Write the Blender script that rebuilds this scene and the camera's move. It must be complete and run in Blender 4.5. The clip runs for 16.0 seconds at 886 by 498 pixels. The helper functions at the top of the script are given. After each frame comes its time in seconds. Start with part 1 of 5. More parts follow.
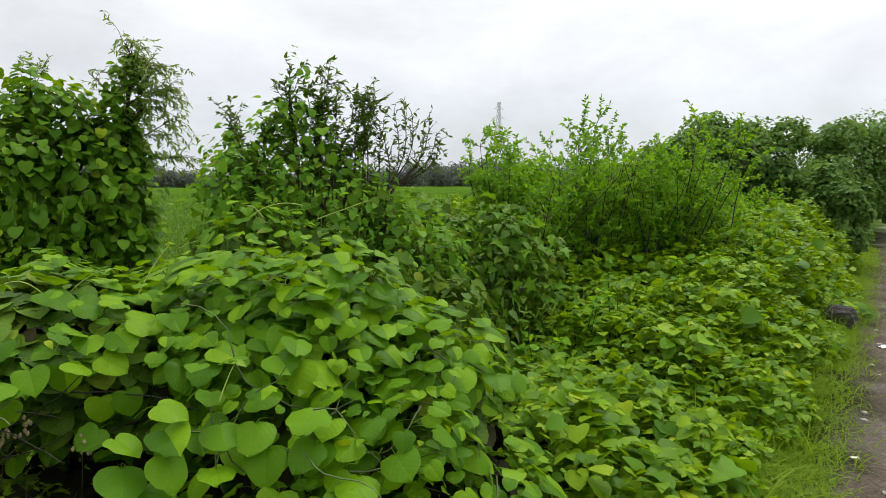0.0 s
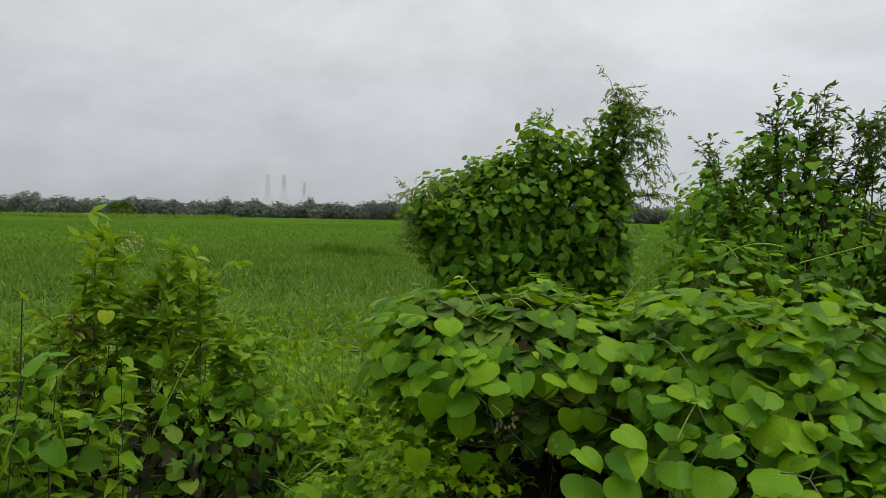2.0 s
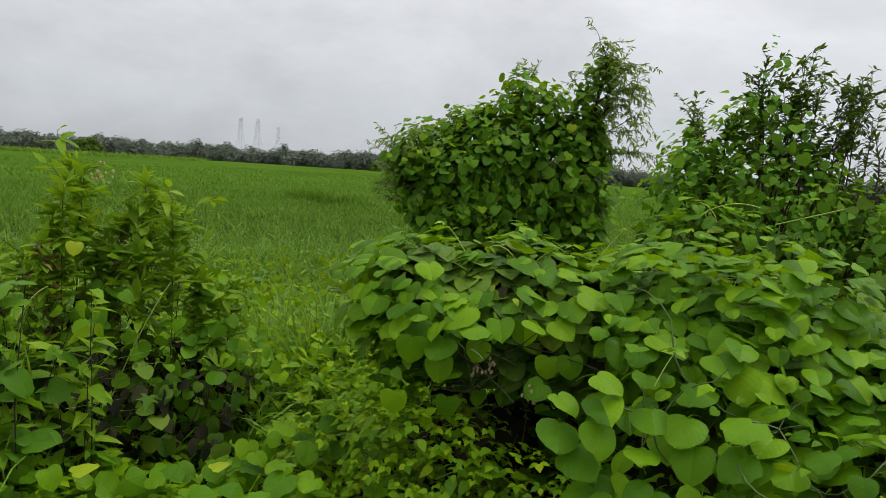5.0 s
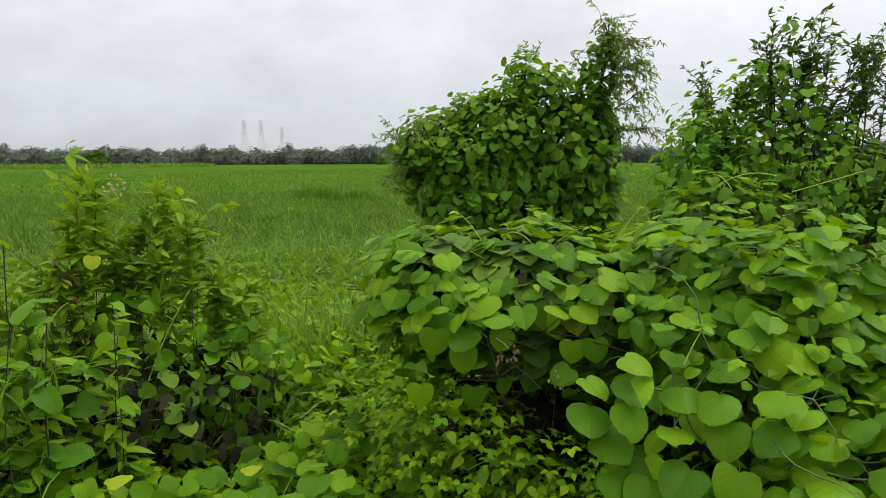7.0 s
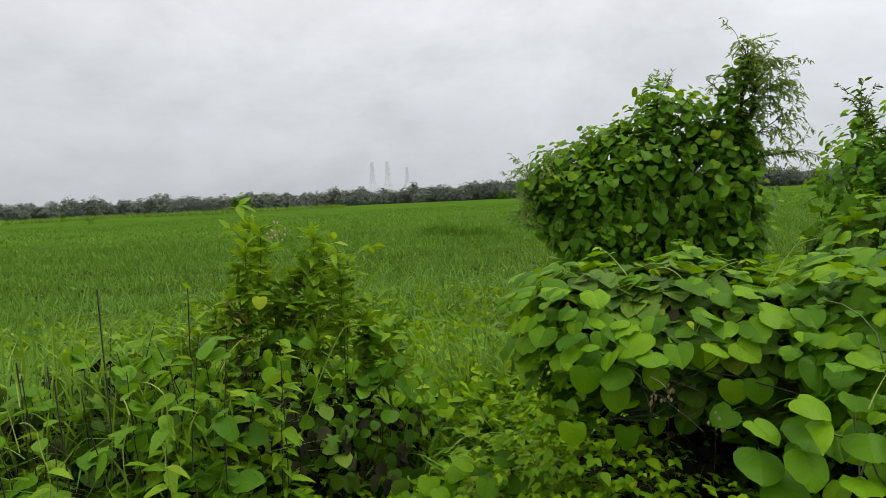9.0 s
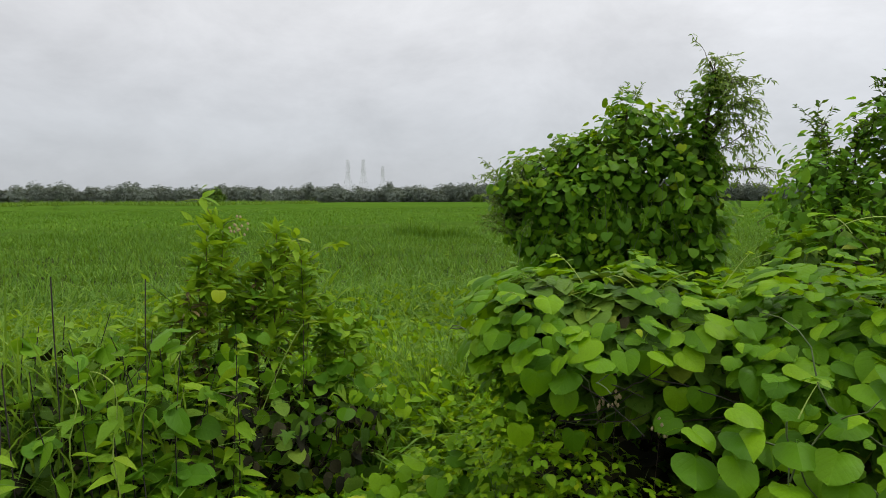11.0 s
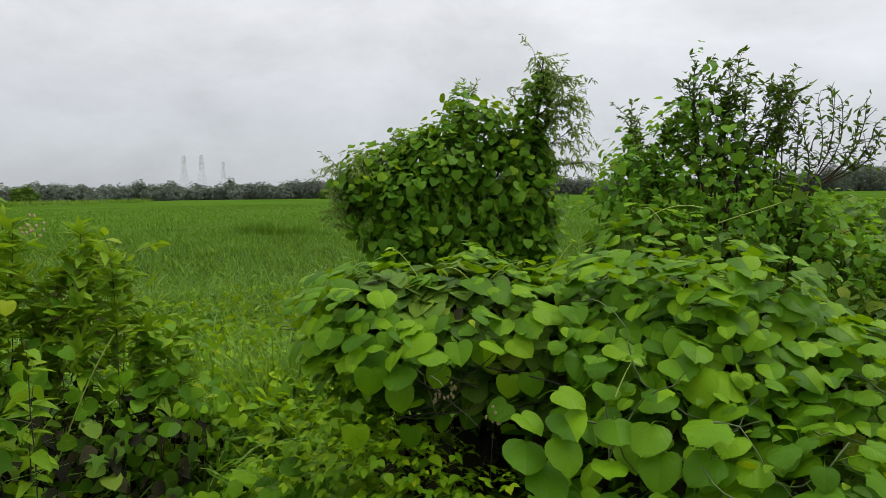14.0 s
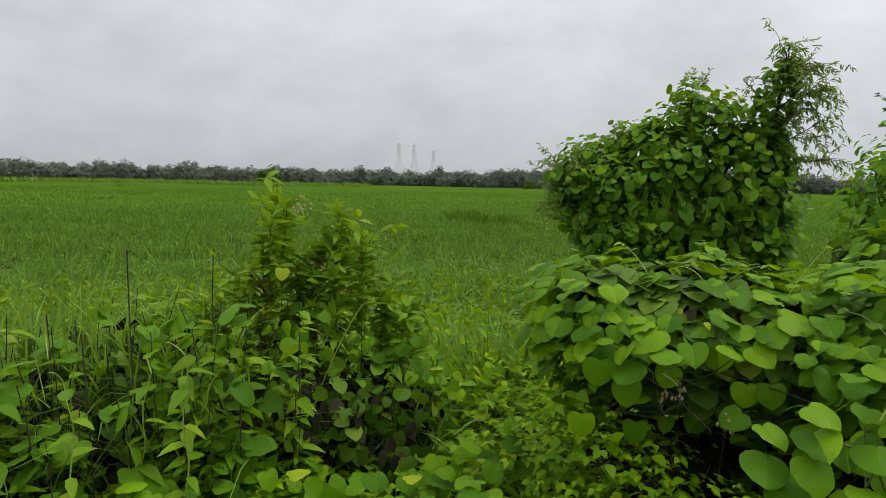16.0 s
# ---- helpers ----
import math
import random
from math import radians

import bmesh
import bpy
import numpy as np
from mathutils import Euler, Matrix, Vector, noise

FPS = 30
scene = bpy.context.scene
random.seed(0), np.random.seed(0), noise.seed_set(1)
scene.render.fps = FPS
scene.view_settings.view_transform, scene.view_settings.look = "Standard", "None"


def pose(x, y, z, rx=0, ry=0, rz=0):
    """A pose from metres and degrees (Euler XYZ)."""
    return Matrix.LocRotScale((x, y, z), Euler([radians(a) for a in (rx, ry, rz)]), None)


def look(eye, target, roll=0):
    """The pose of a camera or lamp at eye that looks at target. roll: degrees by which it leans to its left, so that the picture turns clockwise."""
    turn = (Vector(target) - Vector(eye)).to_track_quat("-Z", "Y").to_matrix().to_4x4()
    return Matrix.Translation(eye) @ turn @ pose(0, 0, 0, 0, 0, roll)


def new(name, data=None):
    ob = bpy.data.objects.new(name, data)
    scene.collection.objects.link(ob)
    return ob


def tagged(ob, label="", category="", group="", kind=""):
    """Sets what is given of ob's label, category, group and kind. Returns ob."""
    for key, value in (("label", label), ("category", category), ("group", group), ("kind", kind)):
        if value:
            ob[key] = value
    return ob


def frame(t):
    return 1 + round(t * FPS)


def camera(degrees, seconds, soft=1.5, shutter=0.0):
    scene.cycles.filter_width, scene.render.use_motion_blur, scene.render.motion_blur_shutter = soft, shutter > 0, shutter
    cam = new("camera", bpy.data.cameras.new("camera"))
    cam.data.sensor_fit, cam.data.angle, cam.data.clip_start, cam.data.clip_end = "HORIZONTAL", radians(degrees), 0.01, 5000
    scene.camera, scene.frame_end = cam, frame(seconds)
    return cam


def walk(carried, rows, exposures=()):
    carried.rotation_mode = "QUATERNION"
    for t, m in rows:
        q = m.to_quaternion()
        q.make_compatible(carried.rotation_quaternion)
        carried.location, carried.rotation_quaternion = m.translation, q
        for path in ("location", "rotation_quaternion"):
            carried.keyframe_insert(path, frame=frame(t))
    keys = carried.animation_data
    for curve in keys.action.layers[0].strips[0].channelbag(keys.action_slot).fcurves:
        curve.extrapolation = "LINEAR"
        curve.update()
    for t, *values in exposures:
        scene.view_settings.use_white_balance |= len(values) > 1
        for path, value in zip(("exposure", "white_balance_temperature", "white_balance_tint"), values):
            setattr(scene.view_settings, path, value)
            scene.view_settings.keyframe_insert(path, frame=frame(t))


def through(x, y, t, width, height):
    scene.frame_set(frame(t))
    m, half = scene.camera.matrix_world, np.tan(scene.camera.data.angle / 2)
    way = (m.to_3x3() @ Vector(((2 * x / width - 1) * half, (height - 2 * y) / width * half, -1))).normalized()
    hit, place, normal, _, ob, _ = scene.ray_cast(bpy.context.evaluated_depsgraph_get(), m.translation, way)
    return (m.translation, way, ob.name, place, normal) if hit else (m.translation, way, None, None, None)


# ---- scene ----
cam = camera(69.0, 16.0, soft=0.4)
EYE = 1.6  # height of the carried camera over the track
# seconds, offset x y z, yaw, pitch, roll
ROWS = [
    (0.0, 0.004, 0.004, 0.006, 0.00, -5.84, 0.23),
    (0.5, -0.032, 0.025, 0.009, 12.42, -2.11, -2.00),
    (1.0, -0.002, 0.020, 0.015, 25.46, -1.94, -0.88),
    (1.5, 0.005, 0.006, 0.012, 36.49, -1.22, -1.13),
    (2.0, 0.009, -0.031, 0.007, 40.14, -2.83, -0.98),
    (2.5, -0.038, -0.073, 0.012, 47.36, -1.73, -1.26),
    (3.0, -0.098, -0.052, -0.011, 49.76, -1.69, -2.12),
    (3.5, -0.059, -0.011, -0.026, 40.47, -5.26, -2.60),
    (3.7, -0.059, 0.016, -0.043, 38.59, -6.52, -5.08),
    (5.8, -0.030, -0.044, -0.032, 39.01, -6.83, -1.57),
    (6.0, -0.050, -0.037, -0.041, 41.34, -6.81, -2.41),
    (6.5, -0.067, -0.078, -0.034, 43.03, -6.98, -2.55),
    (7.0, -0.067, -0.024, -0.031, 38.47, -7.84, 0.28),
    (7.5, -0.087, -0.014, -0.033, 43.75, -3.00, 0.91),
    (8.0, -0.099, -0.027, -0.043, 41.48, -0.94, 0.43),
    (8.5, -0.085, -0.112, -0.026, 51.56, -6.33, 1.39),
    (9.0, -0.095, -0.115, -0.008, 49.21, -4.53, 2.67),
    (9.2, -0.107, -0.128, 0.010, 45.68, -4.49, 1.77),
    (11.3, -0.033, -0.093, -0.007, 47.87, -4.49, -0.56),
    (11.5, -0.033, -0.106, -0.004, 49.23, -4.34, -0.99),
    (12.0, -0.052, -0.087, -0.015, 48.55, -5.71, -1.21),
    (12.5, -0.051, -0.085, -0.011, 46.44, -4.44, -1.86),
    (13.0, -0.048, -0.078, -0.009, 43.66, -4.71, -0.23),
    (13.5, -0.065, -0.020, -0.009, 41.46, -4.64, 0.21),
    (14.0, -0.039, 0.010, -0.021, 33.63, -4.95, 0.81),
    (14.5, -0.007, 0.004, -0.008, 26.45, -4.10, 2.47),
    (15.0, -0.041, -0.012, 0.000, 36.00, -4.16, 2.96),
    (15.5, -0.088, -0.076, -0.004, 49.46, -3.95, 1.50),
    (16.0, -0.078, -0.136, -0.011, 51.41, -5.83, -1.10),
]
EXPOSURES = [(0.0,0.24),(0.6,-0.05),(1.2,-0.08),(1.5,-0.15),(2.0,-0.2),(2.5,-0.15),(3.0,-0.25),(3.5,-0.25),(5.8,0.12),(7.0,0.22),(7.5,0.02),(8.0,-0.12),(8.5,0.04),(9.0,0.04),(11.3,-0.02),(13.0,0.0),(14.0,0.0),(15.0,0.0),(15.5,-0.12),(16.0,-0.08)]
walk(cam, [(t, pose(x, y, EYE + z, 90 + pitch, roll, yaw)) for t, x, y, z, yaw, pitch, roll in ROWS], EXPOSURES)

# ---------------------------------------------------------------- light
world = bpy.data.worlds.new("overcast_sky")
scene.world = world
world.use_nodes = True
W = world.node_tree
W.nodes.clear()


def wn(kind, **inputs):
    n = W.nodes.new(kind)
    for k, v in inputs.items():
        n.inputs[k].default_value = v
    return n


w_out = W.nodes.new("ShaderNodeOutputWorld")
w_bg = wn("ShaderNodeBackground", Strength=1.0)
w_sky = W.nodes.new("ShaderNodeTexSky")
w_sky.sky_type = "NISHITA"
w_sky.sun_disc = False
w_sky.sun_elevation = radians(58)
w_sky.sun_rotation = radians(40)
w_skydim = W.nodes.new("ShaderNodeVectorMath")
w_skydim.operation = "SCALE"
w_skydim.inputs["Scale"].default_value = 0.10
W.links.new(w_sky.outputs[0], w_skydim.inputs[0])
w_co = W.nodes.new("ShaderNodeTexCoord")
w_sep = W.nodes.new("ShaderNodeSeparateXYZ")
W.links.new(w_co.outputs["Generated"], w_sep.inputs[0])
# cloud deck: dim at the horizon, bright overhead
w_grad = W.nodes.new("ShaderNodeValToRGB")
cr = w_grad.color_ramp
cr.elements[0].position, cr.elements[0].color = 0.0, (0.58, 0.61, 0.655, 1)
cr.elements[1].position, cr.elements[1].color = 1.0, (2.15, 2.15, 2.10, 1)
for at, c in ((0.10, (0.69, 0.715, 0.755, 1)), (0.24, (0.87, 0.88, 0.91, 1)), (0.42, (0.95, 0.95, 0.96, 1))):
    e = cr.elements.new(at)
    e.color = c
W.links.new(w_sep.outputs["Z"], w_grad.inputs[0])
# brighter towards the hidden sun
w_side = W.nodes.new("ShaderNodeVectorMath")
w_side.operation = "DOT_PRODUCT"
w_side.inputs[1].default_value = (0.62, 0.55, 0.0)
W.links.new(w_co.outputs["Generated"], w_side.inputs[0])
w_map = W.nodes.new("ShaderNodeMapRange")
for k, v in (("From Min", -0.6), ("From Max", 0.8), ("To Min", 0.88), ("To Max", 1.05)):
    w_map.inputs[k].default_value = v
W.links.new(w_side.outputs["Value"], w_map.inputs["Value"])
w_mapping = W.nodes.new("ShaderNodeMapping")
w_mapping.inputs["Scale"].default_value = (2.3, 2.3, 4.6)
W.links.new(w_co.outputs["Generated"], w_mapping.inputs[0])
w_noise = wn("ShaderNodeTexNoise", Scale=1.7, Detail=6.0, Roughness=0.62, Distortion=0.25)
W.links.new(w_mapping.outputs[0], w_noise.inputs["Vector"])
w_nmap = W.nodes.new("ShaderNodeMapRange")
for k, v in (("From Min", 0.3), ("From Max", 0.7), ("To Min", 0.86), ("To Max", 1.10)):
    w_nmap.inputs[k].default_value = v
W.links.new(w_noise.outputs[0], w_nmap.inputs["Value"])
w_mul = W.nodes.new("ShaderNodeMath")
w_mul.operation = "MULTIPLY"
W.links.new(w_map.outputs[0], w_mul.inputs[0])
W.links.new(w_nmap.outputs[0], w_mul.inputs[1])
w_cloud = W.nodes.new("ShaderNodeVectorMath")
w_cloud.operation = "SCALE"
W.links.new(w_grad.outputs[0], w_cloud.inputs[0])
W.links.new(w_mul.outputs[0], w_cloud.inputs["Scale"])
w_mix = W.nodes.new("ShaderNodeMix")
w_mix.data_type = "RGBA"
w_mix.inputs[0].default_value = 0.93
W.links.new(w_skydim.outputs[0], w_mix.inputs[6])
W.links.new(w_cloud.outputs[0], w_mix.inputs[7])
W.links.new(w_mix.outputs[2], w_bg.inputs[0])
W.links.new(w_bg.outputs[0], w_out.inputs[0])

sun = new("sun", bpy.data.lights.new("sun", "SUN"))
sun.data.energy, sun.data.angle, sun.data.color = 1.3, radians(11), (1.0, 0.97, 0.90)
sun.matrix_world = look((4.0, 4.7, 10.0), (0, 0, 0))


# ---------------------------------------------------------------- materials
class Mat:
    """A node material with short ways to add and join nodes."""

    def __init__(self, name):
        self.m = bpy.data.materials.new(name)
        self.m.use_nodes = True
        self.t = self.m.node_tree
        self.t.nodes.clear()
        self.out = self.t.nodes.new("ShaderNodeOutputMaterial")

    def n(self, kind, settings=None, **inputs):
        node = self.t.nodes.new("ShaderNode" + kind)
        for k, v in (settings or {}).items():
            setattr(node, k, v)
        for k, v in inputs.items():
            k = k.replace("_", " ")
            if isinstance(v, bpy.types.NodeSocket):
                self.t.links.new(v, node.inputs[k])
            else:
                node.inputs[k].default_value = v
        return node

    def link(self, a, b):
        self.t.links.new(a, b)

    def math(self, op, a, b=0.0, c=0.0):
        node = self.t.nodes.new("ShaderNodeMath")
        node.operation = op
        for i, v in enumerate((a, b, c)):
            if isinstance(v, bpy.types.NodeSocket):
                self.link(v, node.inputs[i])
            else:
                node.inputs[i].default_value = v
        return node.outputs[0]

    def ramp(self, fac, *stops):
        node = self.t.nodes.new("ShaderNodeValToRGB")
        r = node.color_ramp
        r.elements[0].position, r.elements[0].color = stops[0][0], (*stops[0][1], 1)
        r.elements[1].position, r.elements[1].color = stops[-1][0], (*stops[-1][1], 1)
        for at, c in stops[1:-1]:
            r.elements.new(at).color = (*c, 1)
        self.link(fac, node.inputs[0])
        return node.outputs[0]

    def mix(self, fac, a, b, mode="MIX"):
        node = self.t.nodes.new("ShaderNodeMix")
        node.data_type, node.blend_type = "RGBA", mode
        for i, v in ((0, fac), (6, a), (7, b)):
            if isinstance(v, bpy.types.NodeSocket):
                self.link(v, node.inputs[i])
            elif i == 0:
                node.inputs[i].default_value = v
            else:
                node.inputs[i].default_value = (*v, 1)
        return node.outputs[2]

    def chance(self):
        """0 to 1, another for each leaf or piece."""
        geo, info = self.n("NewGeometry"), self.n("ObjectInfo")
        return self.math("FRACT", self.math("ADD", geo.outputs["Random Per Island"], info.outputs["Random"]))

    def noise(self, scale, detail=3.0, rough=0.55):
        co = self.n("NewGeometry")
        return self.n("TexNoise", Vector=co.outputs["Position"], Scale=scale, Detail=detail, Roughness=rough).outputs[0]


def leaf_material(name, dark, mid, light, through=0.35, rough=0.42, veins=0.0, rare=None, gloss=0.28):
    a = Mat(name)
    r = a.chance()
    dark, mid, light = ((c[0] * 1.02, c[1] * 0.97, c[2] + 0.004) for c in (dark, mid, light))
    stops = [(0.0, dark), (0.5, mid), (0.93, light)] + ([(1.0, rare)] if rare else [(1.0, light)])
    col = a.ramp(r, *stops)
    blot = a.noise(9.0, 4.0)
    col = a.mix(a.math("MULTIPLY", a.math("SUBTRACT", blot, 0.38), 0.7), col, tuple(c * 0.6 for c in dark), "MIX")
    col = a.mix(a.math("MULTIPLY", a.math("SUBTRACT", a.noise(160.0, 3.0, 0.7), 0.45), 0.8), col, tuple(c * 0.4 for c in dark))
    bump_in = a.noise(90.0, 2.0)
    if veins:
        uv = a.n("UVMap")
        sep = a.n("SeparateXYZ", Vector=uv.outputs[0])
        u = a.math("ABSOLUTE", a.math("SUBTRACT", sep.outputs[0], 0.5))
        mid_rib = a.math("LESS_THAN", u, 0.014)
        fan = a.math("SUBTRACT", sep.outputs[1], a.math("MULTIPLY", u, 1.15))
        wave = a.math("PINGPONG", a.math("MULTIPLY", fan, 4.6), 0.5)
        side = a.math("LESS_THAN", wave, 0.035)
        lines = a.math("MAXIMUM", mid_rib, side)
        col = a.mix(a.math("MULTIPLY", lines, veins), col, tuple(min(1, c * 1.7 + 0.02) for c in light))
        bump_in = a.math("ADD", a.math("MULTIPLY", bump_in, 0.25), a.math("MULTIPLY", a.math("SMOOTH_MIN", wave, 0.3, 0.2), 0.35))
    bump = a.n("Bump", Strength=0.6, Distance=0.006, Height=bump_in)
    gl = a.math("MULTIPLY_ADD", a.noise(25.0), 0.3, rough - 0.15)
    p = a.n("BsdfPrincipled", Base_Color=col, Roughness=gl, Normal=bump.outputs[0])
    p.inputs["Specular IOR Level"].default_value = gloss
    tr = a.n("BsdfTranslucent", Color=a.mix(0.75, col, (light[0] * 1.25, light[1] * 1.15, light[2] * 0.5)), Normal=bump.outputs[0])
    mix = a.n("MixShader", Fac=through)
    a.link(p.outputs[0], mix.inputs[1])
    a.link(tr.outputs[0], mix.inputs[2])
    a.link(mix.outputs[0], a.out.inputs[0])
    return a.m


def plain_material(name, lo, hi, scale=12.0, rough=0.8, bump=0.4, metal=0.0, dist=0.01):
    a = Mat(name)
    fine, broad = a.noise(scale * 6, 4.0), a.noise(scale, 4.0)
    col = a.ramp(a.math("MULTIPLY_ADD", fine, 0.5, a.math("MULTIPLY", broad, 0.5)), (0.3, lo), (0.7, hi))
    b = a.n("Bump", Strength=bump, Distance=dist, Height=a.math("ADD", fine, broad))
    p = a.n("BsdfPrincipled", Base_Color=col, Roughness=rough, Metallic=metal, Normal=b.outputs[0])
    a.link(p.outputs[0], a.out.inputs[0])
    return a.m


VINE = leaf_material("vine_leaf", (0.050, 0.146, 0.001), (0.106, 0.258, 0.001), (0.196, 0.380, 0.003), 0.36, 0.46, 0.06, None, 0.12)
VINE_DEEP = leaf_material("vine_leaf_deep", (0.070, 0.190, 0.008), (0.108, 0.262, 0.010), (0.165, 0.345, 0.014), 0.38, 0.48, 0.06, None, 0.12)
COVER = leaf_material("cover_leaf", (0.060, 0.158, 0.001), (0.125, 0.265, 0.001), (0.230, 0.390, 0.003), 0.36, 0.5, 0.06, (0.33, 0.42, 0.008), 0.15)
FRESH = leaf_material("fresh_leaf", (0.085, 0.215, 0.001), (0.165, 0.345, 0.001), (0.280, 0.470, 0.003), 0.38, 0.5, 0.06, (0.36, 0.46, 0.008), 0.15)
YOUNG = leaf_material("young_leaf", (0.16, 0.33, 0.012), (0.22, 0.40, 0.016), (0.30, 0.47, 0.02), 0.42, 0.5, 0.3)
WILLOW = leaf_material("willow_leaf", (0.11, 0.20, 0.03), (0.16, 0.28, 0.05), (0.24, 0.37, 0.09), 0.45, 0.5)
# dark shrub green, also given to inner leaves to stand for shade
SHRUB_AND_SHADE = leaf_material("shrub_and_shade_leaf", (0.046, 0.105, 0.012), (0.080, 0.165, 0.014), (0.135, 0.245, 0.020), 0.20, 0.5, 0.0, (0.20, 0.25, 0.02), 0.10)
THICKET = leaf_material("thicket_leaf", (0.090, 0.245, 0.008), (0.158, 0.380, 0.010), (0.250, 0.490, 0.018), 0.52, 0.5, 0.0, (0.40, 0.46, 0.02), 0.15)
# dark tree green, lifted and tinted slightly blue to paint in haze
DUSKY_HAZE = leaf_material("dusky_haze_leaf", (0.075, 0.160, 0.036), (0.115, 0.232, 0.046), (0.172, 0.312, 0.060), 0.36, 0.6, 0.0, None, 0.12)
DULL = leaf_material("dull_leaf", (0.084, 0.222, 0.014), (0.130, 0.322, 0.018), (0.200, 0.415, 0.028), 0.50, 0.6, 0.0, (0.32, 0.38, 0.03), 0.15)
HERB = leaf_material("herb_leaf", (0.100, 0.225, 0.008), (0.165, 0.325, 0.010), (0.250, 0.420, 0.016), 0.42, 0.5, 0.0, (0.28, 0.36, 0.03), 0.15)
GRASS = leaf_material("grass_blade", (0.050, 0.140, 0.008), (0.092, 0.215, 0.012), (0.145, 0.285, 0.022), 0.30, 0.6, 0.0, (0.21, 0.34, 0.04), 0.12)
PALE_GRASS = leaf_material("pale_grass_blade", (0.080, 0.190, 0.012), (0.125, 0.262, 0.020), (0.210, 0.365, 0.050), 0.38, 0.5, 0.0, None, 0.15)
VERGE = leaf_material("verge_blade", (0.105, 0.215, 0.005), (0.165, 0.300, 0.007), (0.240, 0.380, 0.012), 0.42, 0.55, 0.0, None, 0.12)
# greyed and paled: distance haze painted into the leaf colour
FARWOOD_HAZE = leaf_material("far_wood_haze_leaf", (0.135, 0.168, 0.142), (0.155, 0.192, 0.158), (0.178, 0.216, 0.174), 0.15, 0.95, 0.0, None, 0.0)
DRY = leaf_material("dry_leaf", (0.080, 0.066, 0.022), (0.135, 0.108, 0.036), (0.21, 0.17, 0.055), 0.2, 0.7)
# near-black leaf colour that stands for shade in hollows and gaps
GAP_SHADE = leaf_material("gap_shade_leaf", (0.015, 0.017, 0.007), (0.029, 0.031, 0.011), (0.052, 0.050, 0.018), 0.0, 0.8, 0.0, None, 0.05)
YELLOW = leaf_material("yellow_leaf", (0.27, 0.40, 0.006), (0.34, 0.46, 0.008), (0.42, 0.52, 0.012), 0.4, 0.5, 0.10)
STEM = plain_material("green_stem", (0.045, 0.075, 0.018), (0.11, 0.15, 0.04), 20, 0.6)
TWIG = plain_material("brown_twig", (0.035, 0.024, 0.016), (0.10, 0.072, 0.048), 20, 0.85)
PALE_STEM = plain_material("pale_stem", (0.18, 0.27, 0.03), (0.30, 0.40, 0.06), 20, 0.6)
DARK_STALK = plain_material("dark_stalk", (0.012, 0.010, 0.009), (0.04, 0.03, 0.024), 20, 0.85)
# steel made paler and bluer to carry distance haze
STEEL = plain_material("hazed_steel", (0.42, 0.43, 0.45), (0.55, 0.56, 0.58), 0.5, 0.7, 0.1, 0.0)
STONE = plain_material("wet_stone", (0.006, 0.005, 0.005), (0.020, 0.017, 0.015), 14, 0.75, 0.8, 0.0, 0.02)
PEBBLE = plain_material("pebble", (0.16, 0.15, 0.14), (0.42, 0.40, 0.37), 30, 0.7)
SCRAP = plain_material("plastic_scrap", (0.55, 0.56, 0.55), (0.78, 0.78, 0.76), 30, 0.4, 0.3)
FLOWER = plain_material("withered_flower", (0.24, 0.16, 0.08), (0.50, 0.42, 0.24), 60, 0.8)

# the ground: soil under the plants, a muddy track, a green meadow far out
TRACK_A, TRACK_B = Vector((1.98, 3.20)), Vector((7.65, 11.42))
_along = (TRACK_B - TRACK_A).normalized()
_side = Vector((_along.y, -_along.x))  # to the right of the way


def track_offset(x, y):
    """Metres to the right of the track's left border."""
    return (x - TRACK_A.x) * _side.x + (y - TRACK_A.y) * _side.y


